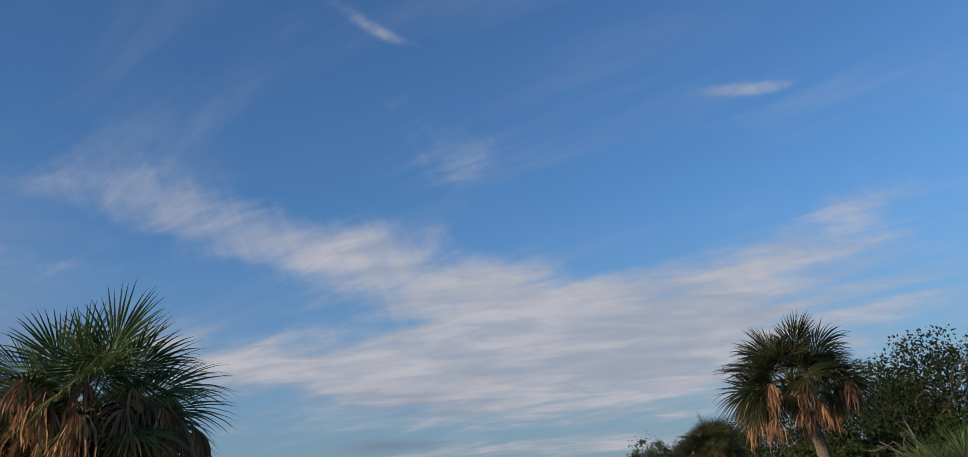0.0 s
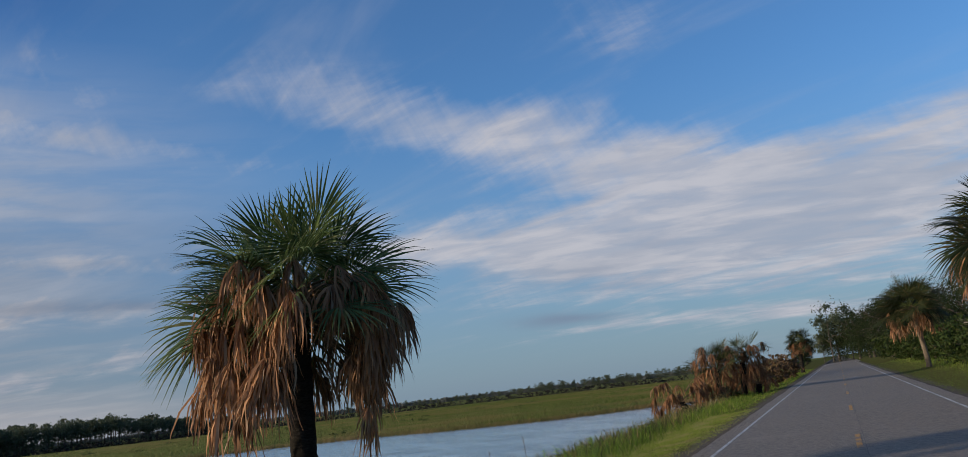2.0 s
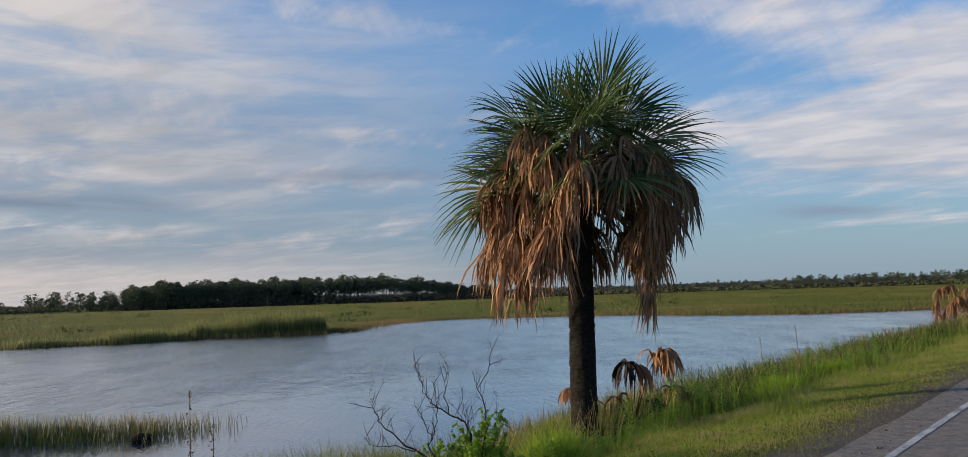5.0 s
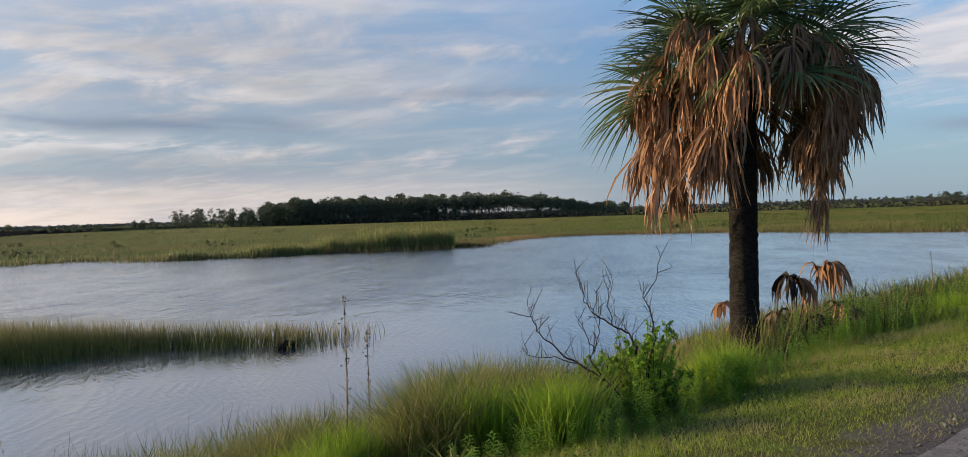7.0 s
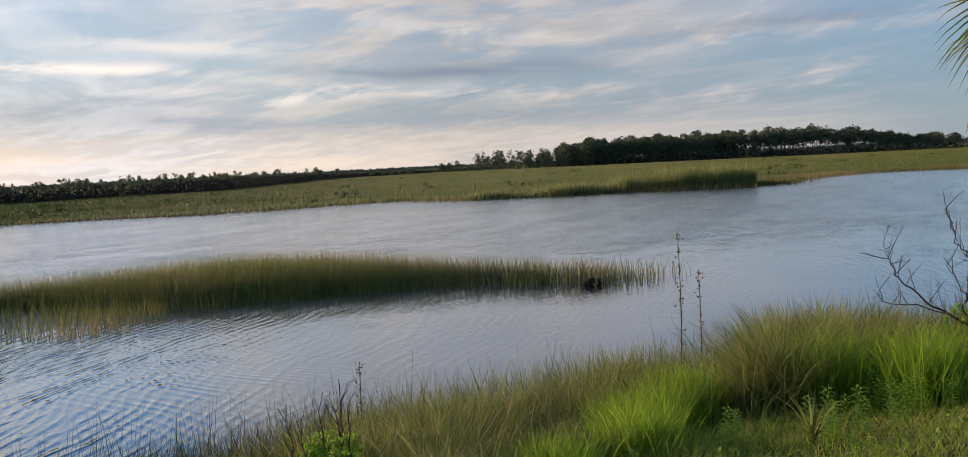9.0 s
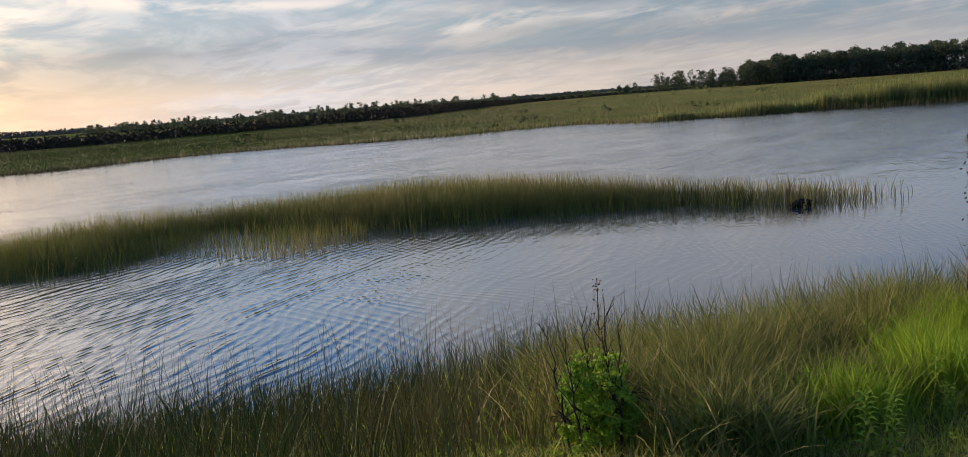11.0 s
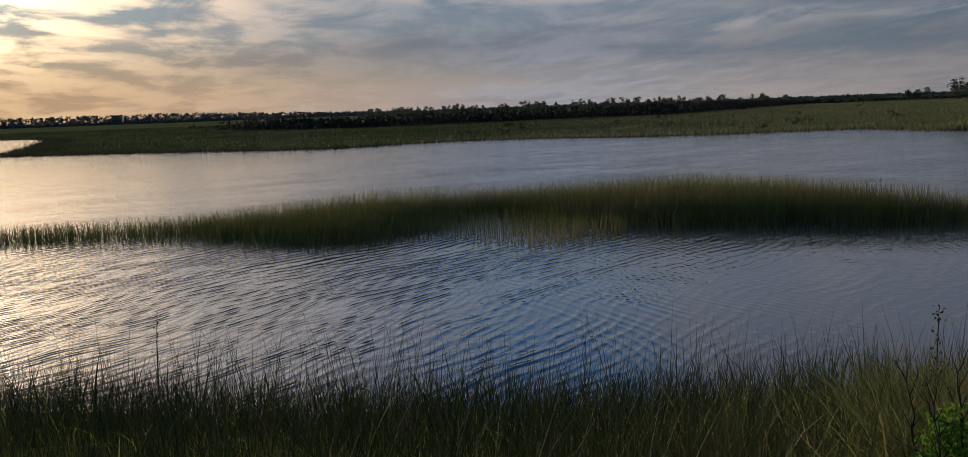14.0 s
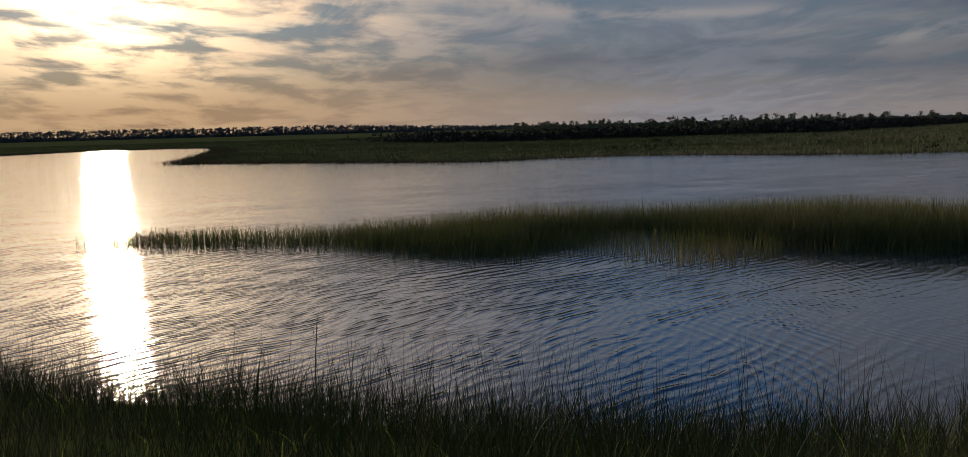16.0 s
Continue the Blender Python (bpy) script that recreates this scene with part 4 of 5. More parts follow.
# ---- trees and shrubs ----
def branch(start, way, length, radius, depth, rng, pieces, tips, fork=3, droop=0.0, sides=5, curl=0.25):
    """A limb that bends and forks; tips gets the ends."""
    k = 5
    pts, p, d = [np.array(start, float)], np.array(start, float), np.array(way, float) / np.linalg.norm(way)
    for i in range(k):
        d = d + rng.normal(0, curl, 3) * 0.5 + np.array([0, 0, -droop])
        d = d / np.linalg.norm(d)
        p = p + d * length / k
        pts.append(p.copy())
    end = radius * (0.55 if depth else 0.25)
    pieces.append(tube(pts, np.linspace(radius, end, k + 1), sides))
    tips.append(pts[-1])
    if depth:
        for i in range(fork):
            j = rng.integers(2, k + 1)
            turn = d + rng.normal(0, 0.3 + 1.8 * curl, 3)
            branch(pts[j], turn, length * rng.uniform(0.5, 0.75), end * rng.uniform(0.6, 0.95), depth - 1, rng, pieces, tips, fork, droop, max(3, sides - 1), curl)


def clumps(centres, radius, per, leaf, rng, long=1.6, squash=0.7):
    n = len(centres)
    radius = radius if np.isscalar(radius) else np.repeat(radius, per)[:, None]
    off = rng.normal(size=(n * per, 3))
    off = off / np.linalg.norm(off, axis=1)[:, None] * (rng.random((n * per, 1)) ** 0.5) * radius
    off[:, 2] *= squash
    return leaf_cards(np.repeat(centres, per, 0) + off, leaf * rng.uniform(0.6, 1.3, n * per), rng, long)


def broadleaf(name, label, seed, height, spread, leaf_mat, leaf=0.2, n_clumps=150, per=16, low=0.25, category="tree", group="", bark_mat=None):
    """A tree with tapered trunk, limbs and a crown of leaf clumps; built at the origin."""
    rng = np.random.default_rng(seed)
    tree = empty(name, (0, 0, 0))
    tagged(tree, label, category, group)
    pieces, tips = [], []
    pieces.append(tube([(0, 0, -0.1), (0.05, 0, height * 0.2), (0.0, 0.08, height * 0.45)], [height * 0.03, height * 0.024, height * 0.018], 8))
    for k in range(6):
        a = k * 1.05 + rng.uniform(-0.3, 0.3)
        branch((0, 0.03, height * rng.uniform(0.2, 0.45)), (math.cos(a), math.sin(a), rng.uniform(0.6, 1.4)), height * 0.42, height * 0.014, 2, rng, pieces, tips)
    part("trunk", mesh_of("trunk", *gather(pieces), bark_mat or MAT_BARK), tree)
    d = rng.normal(size=(n_clumps, 3))
    d /= np.linalg.norm(d, axis=1)[:, None]
    lobes = 1 + 0.22 * np.sin(3 * np.arctan2(d[:, 1], d[:, 0]) + seed) * np.cos(2.5 * d[:, 2] + seed) + rng.normal(0, 0.07, n_clumps)
    r = (rng.random(n_clumps) ** 0.33) * lobes
    mid = height * (low + 1) / 2
    c = np.stack([d[:, 0] * r * spread, d[:, 1] * r * spread, mid + d[:, 2] * r * height * (1 - low) / 2], 1)
    part("crown", mesh_of("crown", *clumps(c, spread * 0.20, per, leaf, rng), leaf_mat), tree)
    return tree


def place_copies(first, spots):
    """The first at spots[0], and copies at the rest: x, y, scale, turn."""
    for k, (x, y, s, turn) in enumerate(spots):
        m = Matrix.Translation(on_ground(x, y, 0.1)) @ pose(0, 0, 0, 0, 0, turn) @ Matrix.Diagonal((s, s, s, 1))
        if k == 0:
            spot0 = m
        else:
            copy_thing(first, m)
    first.matrix_basis = spot0


oak_a = broadleaf("evergreen_oak", "dark green evergreen oak at the roadside wood's edge", 41, 7.5, 3.2, MAT_LEAF, 0.105, 480, 28, 0.06, group="roadside trees")
place_copies(oak_a, [(14.5, 37, 0.85, 10), (15.5, 52, 0.95, 80), (14, 84, 0.95, 200), (13.2, 118, 1.15, 140), (14, 160, 1.4, 30), (13, 205, 1.6, 260), (11.5, 172, 1.1, 40), (10.5, 222, 1.5, 300), (22, 44, 1.05, 300), (3, 262, 1.5, 90)])
oak_b = broadleaf("evergreen_oak", "dense dark bay tree in the roadside wood", 42, 8.0, 3.0, MAT_LEAF, 0.11, 480, 28, 0.05, group="roadside trees")
place_copies(oak_b, [(17.5, 33, 0.8, 0), (14.5, 63, 0.85, 120), (13, 100, 0.95, 60), (12.5, 138, 1.15, 180), (12.5, 182, 1.4, 290), (11, 152, 1.0, 100), (10, 238, 1.5, 10), (20, 60, 0.95, 45), (8, 250, 1.5, 10), (-6, 275, 1.0, 70), (24, 28, 0.95, 150), (-4, 180, 0.7, 33)])
scrub = broadleaf("scrub_bush", "dense green roadside scrub bush", 43, 2.6, 1.7, MAT_SCRUB, 0.11, 210, 20, 0.0, "bush", "roadside scrub")
place_copies(scrub, [(10.5, 30, 1.0, 0), (11.2, 34, 1.1, 50), (10.8, 40, 1.0, 120), (11, 46, 1.15, 200), (11, 53, 1.1, 280), (10.8, 61, 1.2, 10), (11, 68, 1.2, 90), (11.5, 78, 1.3, 60), (11, 90, 1.3, 140), (11, 104, 1.5, 220), (12.5, 27, 1.1, 300), (13, 22, 1.1, 15), (11, 124, 1.6, 33), (11, 148, 1.8, 170), (15.5, 26, 1.4, 70)])
brown = broadleaf("scorched_bush", "scorched brown roadside bush", 44, 2.2, 1.3, MAT_BROWN_SCRUB, 0.15, 90, 12, 0.0, "bush", "scorched bushes")
place_copies(brown, [(-3.6, 76, 1.0, 0), (-3.2, 84, 1.15, 80), (-3.4, 93, 1.2, 160), (-3.2, 102, 1.4, 220), (-3.2, 112, 1.3, 300), (-5.2, 69, 0.8, 40), (-7.4, 66, 0.7, 10), (-5.5, 95, 1.3, 130)])
def sprout_bush(label, seed, height, radius, shoots, leaf, group):
    """A loose bush of upright shoots from one foot, each set with small pointed leaves."""
    rng = np.random.default_rng(seed)
    bush = empty("wax_myrtle", (0, 0, 0))
    tagged(bush, label, "bush", group)
    places = []
    for k in range(shoots):
        a, r = k * 2.4, radius * math.sqrt((k + 0.5) / shoots)
        top = height * (1.08 - 0.5 * (r / radius) ** 2) * rng.uniform(0.62, 1.12)
        t = np.linspace(0, 1, 7)[:, None]
        foot, end = np.array([0.2 * r * math.cos(a), 0.2 * r * math.sin(a), -0.05]), np.array([r * math.cos(a), r * math.sin(a), top])
        pts = foot + (end - foot) * t + np.array([0, 0, 0.12 * top]) * np.sin(np.pi * t) + rng.normal(0, 0.012, (7, 3)) * t
        part("stem", mesh_of("stem", *tube(pts, np.linspace(0.007, 0.002, 7), 4), MAT_TWIG), bush)
        for twig in range(9):
            f = rng.uniform(0.25, 1.0)
            i = min(5, int(f * 6))
            root = pts[i] + (pts[i + 1] - pts[i]) * (f * 6 - i)
            b = rng.uniform(0, 6.283)
            way = np.array([0.75 * math.cos(b), 0.75 * math.sin(b), 0.8]) * rng.uniform(0.06, 0.17) * (1.15 - 0.5 * f)
            u = rng.random(26)[:, None]
            places.append(root + way * u + rng.normal(0, 0.6 * leaf, (26, 3)))
    c = np.concatenate(places)
    part("foliage", mesh_of("foliage", *leaf_cards(c, leaf * rng.uniform(0.6, 1.3, len(c)), rng, 2.3), MAT_BUSH), bush)
    return bush


bright = sprout_bush("bright green leafy bush with upright shoots on the bank", 45, 1.0, 0.46, 38, 0.016, "bank bushes")
place_copies(bright, [(-3.42, 7.0, 0.95, 0), (-3.85, 6.75, 0.72, 90), (-4.3, 17.5, 0.6, 40), (-3.25, 6.7, 0.62, 140), (-4.0, 24.0, 0.5, 10), (-4.6, 33, 0.7, 100)])
small = broadleaf("wax_myrtle", "small bright green bush among the sedge", 46, 0.62, 0.20, MAT_BUSH, 0.0145, 240, 34, 0.0, "bush", "bank bushes", MAT_TWIG)
place_copies(small, [(-3.58, 1.16, 1.02, 200), (-3.75, 1.9, 0.55, 20), (-3.7, 2.9, 0.6, 100), (-4.4, 14.6, 0.9, 60)])


def bare_bush(name, label, seed, spots, height, radius, mat, depth=3, fork=3, stems=5, curl=0.3, category="dead shrub", lean=0.55):
    rng = np.random.default_rng(seed)
    ob = empty(name, (0, 0, 0))
    tagged(ob, label, category)
    for k in range(stems):
        pieces, tips = [], []
        a = k * 6.283 / stems + rng.uniform(-0.4, 0.4)
        branch((0.05 * math.cos(a), 0.05 * math.sin(a), -0.05), (lean * math.cos(a), lean * math.sin(a), 1.0), height * rng.uniform(0.4, 0.62), radius, depth, rng, pieces, tips, fork, 0.0, 5, curl)
        part("stem", mesh_of("stem", *gather(pieces), mat), ob)
    place_copies(ob, spots)


def arched_shrub():
    """A charred shrub whose bare limbs sweep out sideways and carry thin upright twigs."""
    rng = np.random.default_rng(51)
    ob = empty("dead_shrub", on_ground(-3.5, 6.8, 0.0))
    ob.scale = (0.9, 0.9, 0.9)
    tagged(ob, "charred leafless shrub with arching black limbs", "dead shrub")
    limbs = [
        ([(0.0, 0), (-0.25, 0.3), (-0.49, 0.455), (-0.70, 0.56), (-0.875, 0.735), (-0.98, 0.86), (-1.01, 1.01), (-1.06, 1.1)], 0.020),
        ([(-0.45, 0.43), (-0.8, 0.525), (-1.08, 0.56), (-1.12, 0.66)], 0.010),
        ([(-0.1, 0.1), (-0.42, 0.49), (-0.35, 0.63), (-0.30, 0.84), (-0.31, 1.22)], 0.013),
        ([(-0.37, 0.6), (-0.45, 0.77), (-0.53, 0.90)], 0.009),
        ([(0.05, 0), (0.07, 0.63), (0.0, 0.77), (-0.16, 0.86), (-0.35, 0.98), (-0.42, 1.05), (-0.49, 1.22), (-0.525, 1.42)], 0.020),
        ([(-0.16, 0.86), (-0.21, 1.08), (-0.175, 1.40)], 0.010),
        ([(0.1, 0), (0.25, 0.67), (0.25, 0.95), (0.175, 1.16), (0.12, 1.36)], 0.016),
        ([(0.175, 1.16), (0.3, 1.4), (0.34, 1.58)], 0.008),
    ]
    for limb, thick in limbs:
        pieces, tips = [], []
        deep = np.cumsum(rng.normal(0, 0.05, len(limb)))
        pts = np.array([(0.79 * a - 0.61 * g, 0.61 * a + 0.79 * g, b + 0.12) for (a, b), g in zip(limb, deep)])
        fine = np.concatenate([pts[k] + (pts[k + 1] - pts[k]) * np.linspace(0, 1, 4, endpoint=False)[:, None] for k in range(len(pts) - 1)] + [pts[-1:]])
        fine = fine + rng.normal(0, 0.010, fine.shape)
        pieces.append(tube(fine, np.linspace(0.75 * thick, 0.0025, len(fine)), 6))
        for k in range(5, len(fine)):
            if fine[k][2] > 0.6 and rng.random() < 0.85:
                way = rng.normal(0, 0.40, 3) + (0, 0, 0.9)
                branch(fine[k], way, rng.uniform(0.10, 0.30), 0.0042, 1 if rng.random() < 0.75 else 0, rng, pieces, tips, 3, 0.0, 4, 0.2)
        part("limb", mesh_of("limb", *gather(pieces), MAT_TWIG), ob)


arched_shrub()


def charred_twigs(x, y, height, stems, seed):
    """Upright burnt stems with short side twigs."""
    rng = np.random.default_rng(seed)
    ob = empty("dead_shrub", on_ground(x, y, 0.0))
    tagged(ob, "small charred leafless twigs above a green bush", "dead shrub", "charred twigs")
    for k in range(stems):
        pieces, tips = [], []
        a, l = rng.uniform(0, 6.283), height * rng.uniform(0.72, 1.05)
        foot = np.array([0.08 * rng.normal(), 0.08 * rng.normal(), -0.05])
        t = np.linspace(0, 1, 12)[:, None]
        pts = foot + t * np.array([0.13 * math.cos(a), 0.13 * math.sin(a), 1.0]) * l + rng.normal(0, 0.006, (12, 3))
        pieces.append(tube(pts, np.linspace(0.0075, 0.002, 12), 5))
        for m in range(4, 12):
            for side in range(2):
                if rng.random() < 0.75:
                    b = a + 3.14 * side + rng.normal(0, 0.8)
                    branch(pts[m], (0.5 * math.cos(b), 0.5 * math.sin(b), 1.0), l * 0.16 * rng.uniform(0.5, 1.2), 0.0028, 1 if rng.random() < 0.5 else 0, rng, pieces, tips, 2, 0.0, 4, 0.15)
        part("stem", mesh_of("stem", *gather(pieces), MAT_TWIG), ob)


charred_twigs(-3.55, 1.18, 0.78, 6, 52)
charred_twigs(-5.7, 9.8, 1.3, 5, 54)
bare_bush("bare_tree", "grey leafless tree tangled in the roadside scrub", 53, [(11.4, 28.5, 1.0, 0), (12.2, 55, 1.5, 90)], 4.0, 0.05, MAT_PALE_TWIG, 3, 4, 5, 0.45, "bare tree")


def seed_stalk(label, x, y, height, seed, pods=90):
    rng = np.random.default_rng(seed)
    t = np.linspace(0, 1, 9)
    pts = np.stack([0.04 * np.sin(3 * t) * height, 0.03 * t * t * height, t * height], 1)
    stalk = empty("seed_stalk", on_ground(x, y))
    tagged(stalk, label, "dry stalk", "dry stalks")
    part("stem", mesh_of("stem", *tube(pts, np.linspace(0.009, 0.003, 9), 5), MAT_STALK), stalk)
    z = 1.0 - 0.55 * rng.random(pods) ** 1.4
    c = np.stack([0.04 * np.sin(3 * z) * height, 0.03 * z * z * height, z * height], 1) + rng.normal(0, 0.013, (pods, 3)) * (1 + 0.8 * np.sin(z * 60))[:, None]
    tagged(part("seed_head", mesh_of("seed_head", *leaf_cards(c, 0.016, rng), MAT_STALK), stalk), "brown clustered seed pods", kind="stuff")


seed_stalk("tall dry brown seed stalk on the bank", -4.89, 4.48, 1.70, 61)
seed_stalk("thinner dry brown seed stalk on the bank", -5.30, 5.02, 1.42, 62)
seed_stalk("slim dry stalk among shore sedge", -7.9, -3.9, 1.2, 63, 14)
seed_stalk("slim dry stalk above the roadside grass", -5.2, 19.5, 1.3, 64)
seed_stalk("slim dry stalk above the roadside grass", -5.4, 22.5, 1.5, 65)
seed_stalk("thin dry stalk among shore sedge", -5.6, 1.9, 1.0, 66, 60)


def weeds():
    """Leafy upright weeds round the palm."""
    rng = np.random.default_rng(71)
    z = np.linspace(0.05, 0.62, 64)
    a = np.arange(64) * 2.4
    base = np.zeros((64, 3))
    base[:, 2] = z
    pieces = [tube([(0, 0, -0.05), (0.01, 0, 0.3), (0.0, 0.015, 0.66)], [0.007, 0.005, 0.002], 4)]
    for k in range(64):
        d = np.array([math.cos(a[k]), math.sin(a[k]), 0.35])
        s = np.array([-math.sin(a[k]), math.cos(a[k]), 0.0]) * 0.014
        l = 0.13 * (1 - 0.5 * z[k])
        pieces.append((np.array([base[k], base[k] + d * l * 0.5 + s, base[k] + d * l + (0, 0, -0.03), base[k] + d * l * 0.5 - s]), [np.array([[0, 1, 2, 3]])]))
    first = new("leafy_weed", mesh_of("leafy_weed", *gather(pieces), MAT_BUSH))
    tagged(first, "upright leafy green weed beside the palm", "weed", "leafy weeds")
    spots = []
    for count, x, y, sx, sy, lo, hi in ((60, -3.5, 9.4, 0.3, 0.6, 0.35, 0.7), (70, -3.7, 11.6, 0.3, 0.7, 0.4, 0.8), (40, -4.1, 13.2, 0.5, 1.0, 0.7, 1.2), (26, -3.0, 7.6, 0.2, 0.5, 0.5, 0.9),
                                        (34, -2.85, 6.1, 0.22, 0.6, 0.4, 0.8), (26, -3.1, 4.6, 0.25, 0.6, 0.4, 0.7), (20, -3.3, 2.5, 0.35, 0.8, 0.35, 0.65), (40, -3.9, 22, 0.5, 5.0, 0.8, 1.5)):
        for k in range(count):
            spots.append((x + rng.normal(0, sx), y + rng.normal(0, sy), rng.uniform(lo, hi), rng.uniform(0, 360)))
    place_copies(first, spots)


weeds()


def spiky_plant():
    rng = np.random.default_rng(73)
    plant = empty("yucca", on_ground(-2.85, 3.95, 0.0))
    tagged(plant, "low spiky yucca rosette in the short grass", "yucca")
    for k in range(26):
        part("leaf", mesh_of("leaf", *blades(np.zeros((1, 3)), rng.uniform(0.26, 0.42), 0.024, rng.uniform(0.2, 1.0), rng, 3), MAT_REED), plant)


spiky_plant()


def stump():
    rng = np.random.default_rng(74)
    bm = bmesh.new()
    bmesh.ops.create_icosphere(bm, subdivisions=3, radius=0.25)
    for v in bm.verts:
        k = 1 + 0.28 * noise.noise(v.co * 3.1) + 0.12 * noise.noise(v.co * 8)
        v.co = Vector((v.co.x * k * 0.8, v.co.y * k * 1.25, v.co.z * k * 0.55))
    me = bpy.data.meshes.new("rotten_stump")
    bm.to_mesh(me)
    me.materials.append(MAT_TRUNK)
    ob = new("rotten_stump", me)
    ob.location = (-19.55, 12.75, WATER + 0.08)
    tagged(ob, "black rotten stump in the water at the reed islet's tip", "stump")


stump()


# ---- grasses ----
def scatter(rng, count, x0, x1, y0, y1, keep):
    """Places over a rectangle, kept with the chance that keep(x, y) gives."""
    x, y = rng.uniform(x0, x1, count), rng.uniform(y0, y1, count)
    ok = rng.random(count) < keep(x, y)
    return x[ok], y[ok]


def stuff(name, label, category, geo, mat):
    ob = new(name, mesh_of(name, *geo, mat))
    tagged(ob, label, category, kind="stuff")


def patchy(x, y, f=1.0):
    return 0.5 + 0.5 * np.sin(x * 1.3 * f + 1.1 * np.sin(y * 0.7 * f)) * np.sin(y * 0.9 * f + 0.8 * np.sin(x * 1.1 * f))


def bank_grass():
    rng = np.random.default_rng(81)
    # short verge grass
    x, y = scatter(rng, 250000, -3.9, -0.55, -4, 38, lambda x, y: np.clip(0.10 + 0.25 * (patchy(x, y, 3.1) > 0.62) + 0.9 * step(-x, 0.65, 1.6) * (0.4 + 0.6 * patchy(x, y, 2)), 0, 1) * np.clip(14 / (np.hypot(x, y) + 4), 0.2, 1))
    h = 0.035 + 0.13 * step(-x, 1.0, 3.4) * (0.3 + 1.2 * patchy(x, y, 1.7) ** 2) + 0.02 * rng.random(len(x))
    grow = 1 + np.maximum(0, np.hypot(x, y) - 10) / 16
    stuff("short_grass", "short dry-tipped grass on the road verge", "grass", blades(np.stack([x, y, ground_z(x, y) - 0.01], 1), h * rng.uniform(0.5, 1.5, len(x)), 0.0055 * grow, rng.uniform(0.2, 1.0, len(x)), rng, 2, 0.8), MAT_SHORT)
    x, y = scatter(rng, 6000, -3.9, -0.7, -6, 24, lambda x, y: step(-x, 0.8, 2.0) * (0.25 + 0.75 * patchy(x, y, 2.6)) * np.clip(10 / (np.hypot(x, y) + 2), 0.2, 1))
    per = 7
    c = np.repeat(np.stack([x, y, ground_z(x, y)], 1), per, 0) + np.abs(rng.normal(0, 1, (len(x) * per, 3))) * (0, 0, 0.05) + rng.normal(0, 0.035, (len(x) * per, 3)) * (1, 1, 0.1)
    stuff("verge_herbs", "low leafy herbs in the verge turf", "herbs", leaf_cards(c, 0.013 * rng.uniform(0.6, 1.6, len(c)), rng, 2.2), MAT_BLADE)
    # taller mixed grass down the bank
    def tall(x, y):
        return (0.06 + 0.94 * step(y, -0.5, 2.5)) * step(-x, 2.3, 3.6) * np.clip(9 / (np.hypot(x, y) + 2), 0.12, 1) * (0.45 + 0.55 * patchy(x, y))
    x, y = scatter(rng, 120000, -9.2, -2.2, -12, 48, tall)
    h = (0.22 + 0.40 * step(-x, 2.6, 5.0)) * (0.55 + 0.45 * step(y, -1.0, 4.0)) * rng.uniform(0.45, 1.25, len(x)) * (0.65 + 0.5 * patchy(x, y, 0.6))
    h = h * (1 - 0.55 * step(x, -5.2, -4.6) * step(y, 7.6, 8.6) * step(y, 14.2, 13.2))
    h = h * (1 + step(y, 12.5, 15) * (0.9 * patchy(x, y, 1.9) - 0.3))
    grow = 1 + np.maximum(0, np.hypot(x, y) - 8) / 16
    stuff("bank_grass", "tall green grass on the roadside bank", "grass", blades(np.stack([x, y, ground_z(x, y) - 0.02], 1), h, 0.010 * grow * rng.lognormal(0, 0.35, len(x)), rng.uniform(0.1, 0.7, len(x)), rng, 3, 0.7), MAT_BLADE)
    # lush tussocks
    px, py, ph = [], [], []
    for cx, cy, r, hh in ((-3.22, 5.42, 0.32, 0.64), (-3.85, 5.20, 0.28, 0.70), (-3.2, 7.9, 0.35, 0.6), (-4.55, 4.2, 0.36, 0.60), (-4.35, 3.85, 0.3, 0.52), (-4.05, 3.4, 0.3, 0.5), (-3.55, 3.15, 0.34, 0.46), (-3.35, 2.4, 0.3, 0.4), (-4.6, 9.6, 0.4, 0.36), (-4.0, 9.0, 0.35, 0.4), (-5.6, 9.6, 0.45, 0.6), (-3.6, 16, 0.5, 0.45), (-3.9, 20, 0.6, 0.45), (-5.9, 12, 0.6, 0.6)):
        k = int(1500 * r / 0.45)
        px.append(cx + rng.normal(0, r * 0.38, k)), py.append(cy + rng.normal(0, r * 0.38, k)), ph.append(hh * rng.uniform(0.55, 1.15, k))
    x, y, h = np.concatenate(px), np.concatenate(py), np.concatenate(ph)
    stuff("lush_grass", "bright green fine-bladed grass tussocks", "grass", blades(np.stack([x, y, ground_z(x, y) - 0.02], 1), h, 0.008, rng.uniform(0.1, 0.5, len(x)), rng, 4, 0.8), MAT_LUSH)
    px, py, ph = [], [], []
